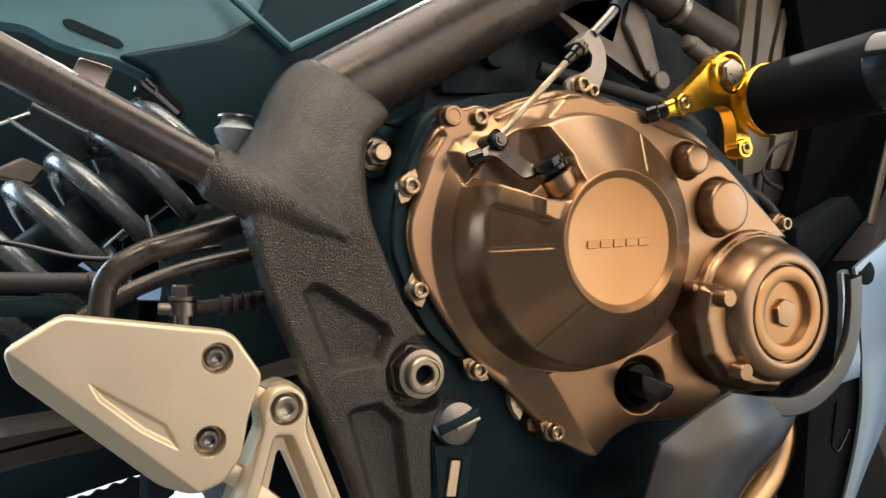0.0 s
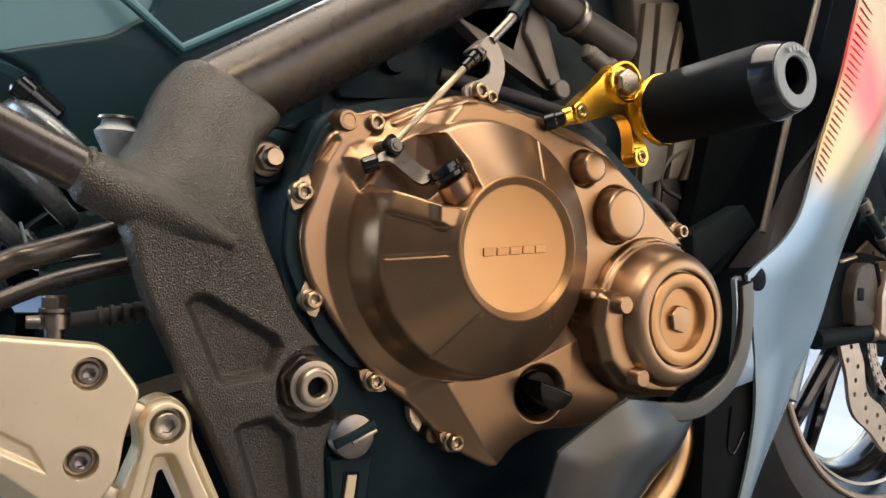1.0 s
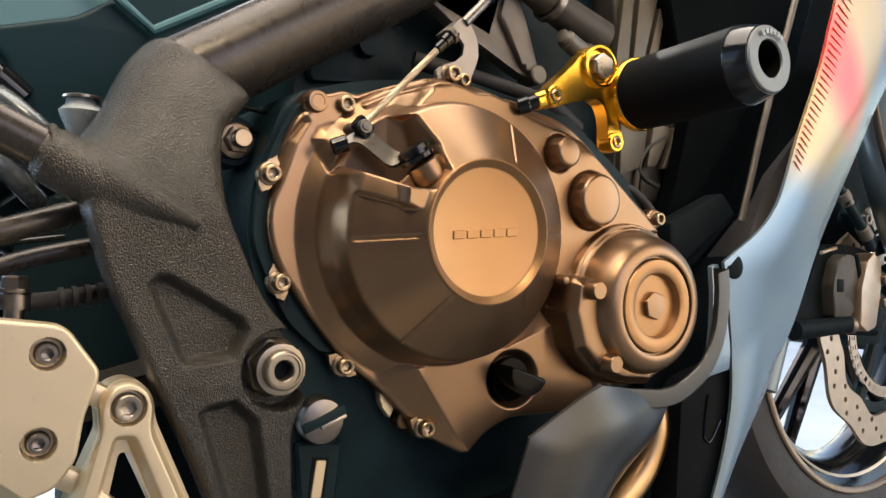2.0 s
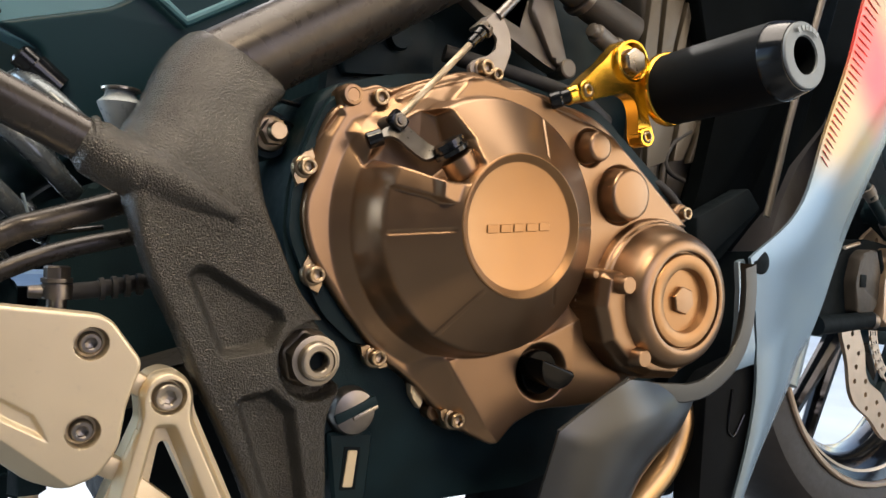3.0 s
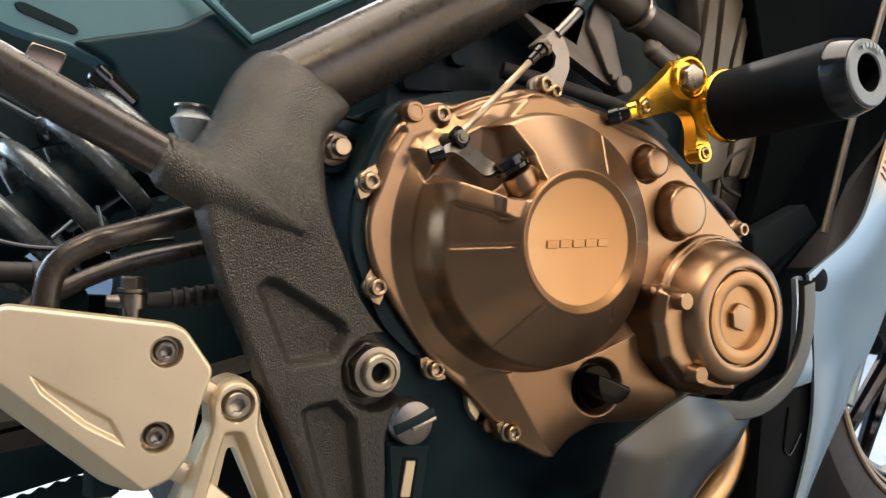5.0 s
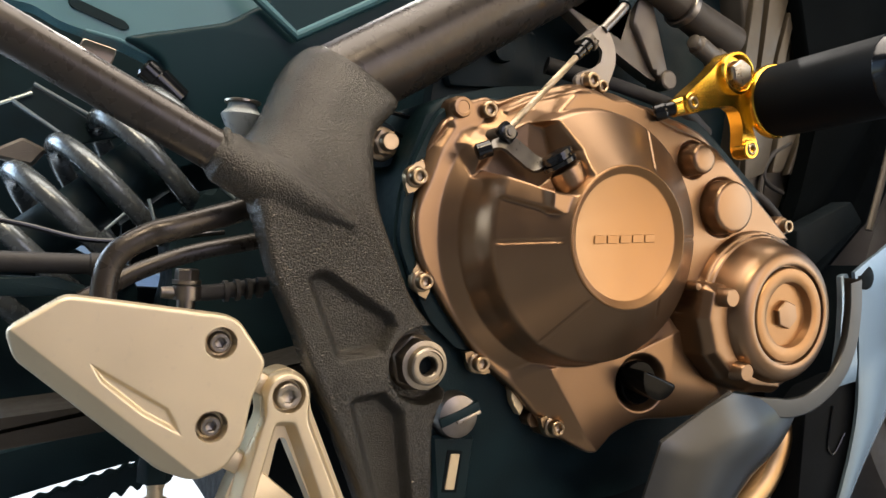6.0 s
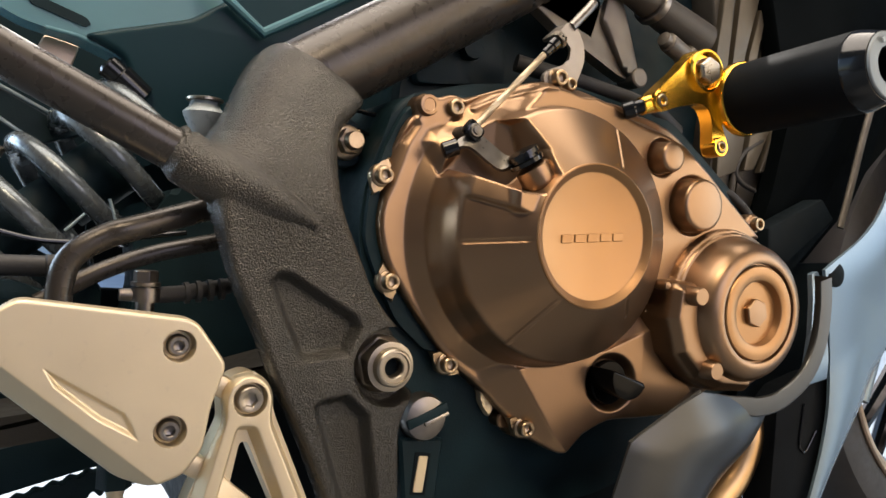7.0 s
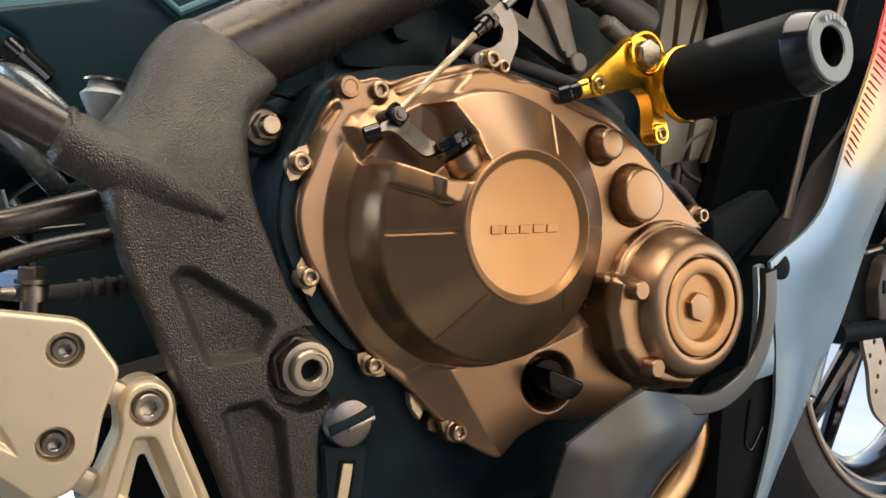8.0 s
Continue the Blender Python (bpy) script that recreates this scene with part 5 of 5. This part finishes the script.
def rotor_mesh():
    """A flat ring with drilled holes and a wavy inner edge."""
    bm = bmesh.new()
    loops = []
    outer = [((0.1455 + 0.004 * math.cos(10 * a)) * math.cos(a), (0.1455 + 0.004 * math.cos(10 * a)) * math.sin(a)) for a in [2 * math.pi * j / 120 for j in range(120)]]
    inner_ = [((0.109 + 0.004 * math.cos(10 * a)) * math.cos(a), (0.109 + 0.004 * math.cos(10 * a)) * math.sin(a)) for a in [2 * math.pi * j / 120 for j in range(120)]]
    loops += [outer, inner_]
    for k in range(60):
        a = 2 * math.pi * k / 60
        r = (0.118, 0.127, 0.136)[k % 3]
        loops.append([(r * math.cos(a) + 0.0032 * math.cos(w), r * math.sin(a) + 0.0032 * math.sin(w)) for w in [2 * math.pi * j / 10 for j in range(10)]])
    for lp in loops:
        vs = [bm.verts.new((RX + x, 0.128, RZ + z)) for x, z in lp]
        for i in range(len(vs)):
            bm.edges.new((vs[i - 1], vs[i]))
    bmesh.ops.triangle_fill(bm, use_beauty=True, use_dissolve=False, edges=list(bm.edges))
    bmesh.ops.solidify(bm, geom=list(bm.faces), thickness=0.0045)
    return bm


rotor = part("brake_rotor", rotor_mesh(), ROTOR, bike, "drilled steel front brake rotor")
part("carrier", wheel_ring([(0.096, -0.093), (0.108, -0.093), (0.108, -0.088), (0.096, -0.088)], 64, RX, RZ), BLACK, rotor)
for k in range(5):
    a = 2 * math.pi * k / 5 + 0.2
    part("carrier_arm", tube([(RX + 0.035 * math.cos(a), 0.132, RZ + 0.035 * math.sin(a)), (RX + 0.104 * math.cos(a + 0.2), 0.132, RZ + 0.104 * math.sin(a + 0.2))], 0.008, 8), BLACK, rotor)
bm = bmesh.new()
teeth = 44
rims = [[[bm.verts.new((RX + r * math.cos(2 * math.pi * j / (2 * teeth)), y, RZ + r * math.sin(2 * math.pi * j / (2 * teeth)))) for j in range(2 * teeth)] for r in (0.0755, 0.0785, 0.0850, 0.0880)] for y in (0.124, 0.127)]
for j in range(2 * teeth):
    k = (j + 1) % (2 * teeth)
    for y in rims:
        for i in (0, 1, 2) if j % 2 else (0, 2):
            bm.faces.new((y[i][j], y[i + 1][j], y[i + 1][k], y[i][k]))
part("sensor_ring", bm, ROTOR, rotor, "toothed speed sensor ring", smooth=False)
caliper = part("brake_caliper", plate(rounded(mm([(478, 346), (499, 337), (660, 330), (654, 426), (605, 433), (570, 436), (540, 431), (524, 413), (500, 372)]), 0.006, 3), 0.112, 0.150, 0.006, 3), DEEP_BLACK, bike, "black radial brake caliper")
pad = part("pad_plate", plate(rounded(mm([(604, 428), (621, 417), (619, 383), (613, 344), (596, 338), (580, 347), (581, 388), (591, 416)]), 0.003, 2), 0.092, 0.112, 0.002, 2), ROTOR, caliper, "pale brown-grey machined caliper end")
piston = part("piston_housing", plate(rounded(mm([(544, 416), (556, 424), (577, 424), (583, 396), (582, 369), (567, 351), (540, 354), (535, 389)]), 0.005, 3), 0.098, 0.115, 0.003, 2), RADIATOR, caliper, "dull grey piston housing with a dark square mark")
part("square_mark", box(0.548, 0.0978, 0.3895, 0.0115, 0.002, 0.0140, 0.0008), DEEP_BLACK, piston)
part("housing_rib", tube(spline([(0.581, 0.100, 0.424), (0.587, 0.099, 0.396), (0.584, 0.100, 0.352)], 5), 0.0026, 10), DEEP_BLACK, caliper)
part("pad_pin", tube([(0.524, 0.106, 0.4245), (0.551, 0.106, 0.4305)], 0.0021, 12), ROTOR, caliper, "bright pad retaining pin")
part("bridge", tube([(0.467, 0.10, 0.342), (0.52, 0.10, 0.344), (0.569, 0.10, 0.347)], [0.0105, 0.0098, 0.0092], 18), DEEP_BLACK, caliper)
part("bridge_stub", turned((0.567, 0.100, 0.3455), (0.576, 0.098, 0.346), [(0.0092, 0), (0.0098, 0.001), (0.0098, 0.006), (0.0070, 0.007), (0.001, 0.0072)], 24), STEEL_DARK, caliper)
hanger = part("mount_tab", plate(rounded(mm([(574, 486), (566, 470), (580, 452), (604, 440), (617, 434), (616, 449), (600, 462), (590, 474), (583, 486)]), 0.004, 3), 0.096, 0.112, 0.002, 2), BLACK, caliper)
for x, z in ((586, 464), (627, 398), (627, 372)):
    part("bolt_boss", lathe([(0.0100, -0.12), (0.0100, -0.096), (0.0092, -0.095), (0.001, -0.095)], 24, centre=(x * 0.001, 0, z * 0.001)), BLACK, caliper)
    bolt(WIDE_BOLT, "caliper_bolt", x, 95, z, caliper, "pale steel socket bolt")
fork = part("fork_leg", tube([(0.574, 0.085, 0.645), (0.596, 0.085, 0.565), (0.658, 0.085, 0.468), (0.700, 0.085, 0.400)], [0.030, 0.030, 0.032, 0.028], 32), EDGE, bike, "bright aluminium fork leg")
part("leg_edge", tube(spline([(0.552, 0.072, 0.610), (0.567, 0.070, 0.556), (0.595, 0.070, 0.508), (0.632, 0.070, 0.455)], 6), 0.0042, 12), OLIVE, fork, "olive brown edge strip")
bolt(WIDE_BOLT, "leg_bolt", 594, 52, 562, fork, "dark ringed pinch bolt")
part("fork_foot", tube([(0.500, 0.135, 0.352), (0.472, 0.135, 0.275)], 0.0125, 24), FORK_GREY, fork)
line = part("brake_line", tube(spline([(0.505, 0.100, 0.520), (0.526, 0.087, 0.490), (0.543, 0.085, 0.471), (0.563, 0.085, 0.455), (0.590, 0.088, 0.432)], 6), 0.0056, 14), BLACK, bike, "black brake hose to the caliper")
part("hose_collar", turned((0.527, 0.087, 0.489), (0.537, 0.0855, 0.478), [(0.0058, 0), (0.0076, 0.001), (0.0076, 0.009), (0.0064, 0.010), (0.0064, 0.016), (0.0055, 0.0165)], 20), GREY_CAST, line, "grey crimped hose collar")
part("hose_collar", turned((0.564, 0.085, 0.454), (0.578, 0.0855, 0.442), [(0.0058, 0), (0.0074, 0.001), (0.0074, 0.016), (0.0060, 0.017)], 20), GREY_CAST, line, "grey crimped hose collar")
# Black sheet added to darken the view past the caliper.
wheel_sheet = part("wheel_backing", plate(rounded(mm([(560, 700), (700, 690), (800, 640), (860, 540), (872, 470), (800, 440), (700, 430), (600, 425), (560, 470)]), 0.02, 4), 0.150, 0.156, 0.002, 2), DEEP_BLACK, bike, "black backing sheet added over the wheel")
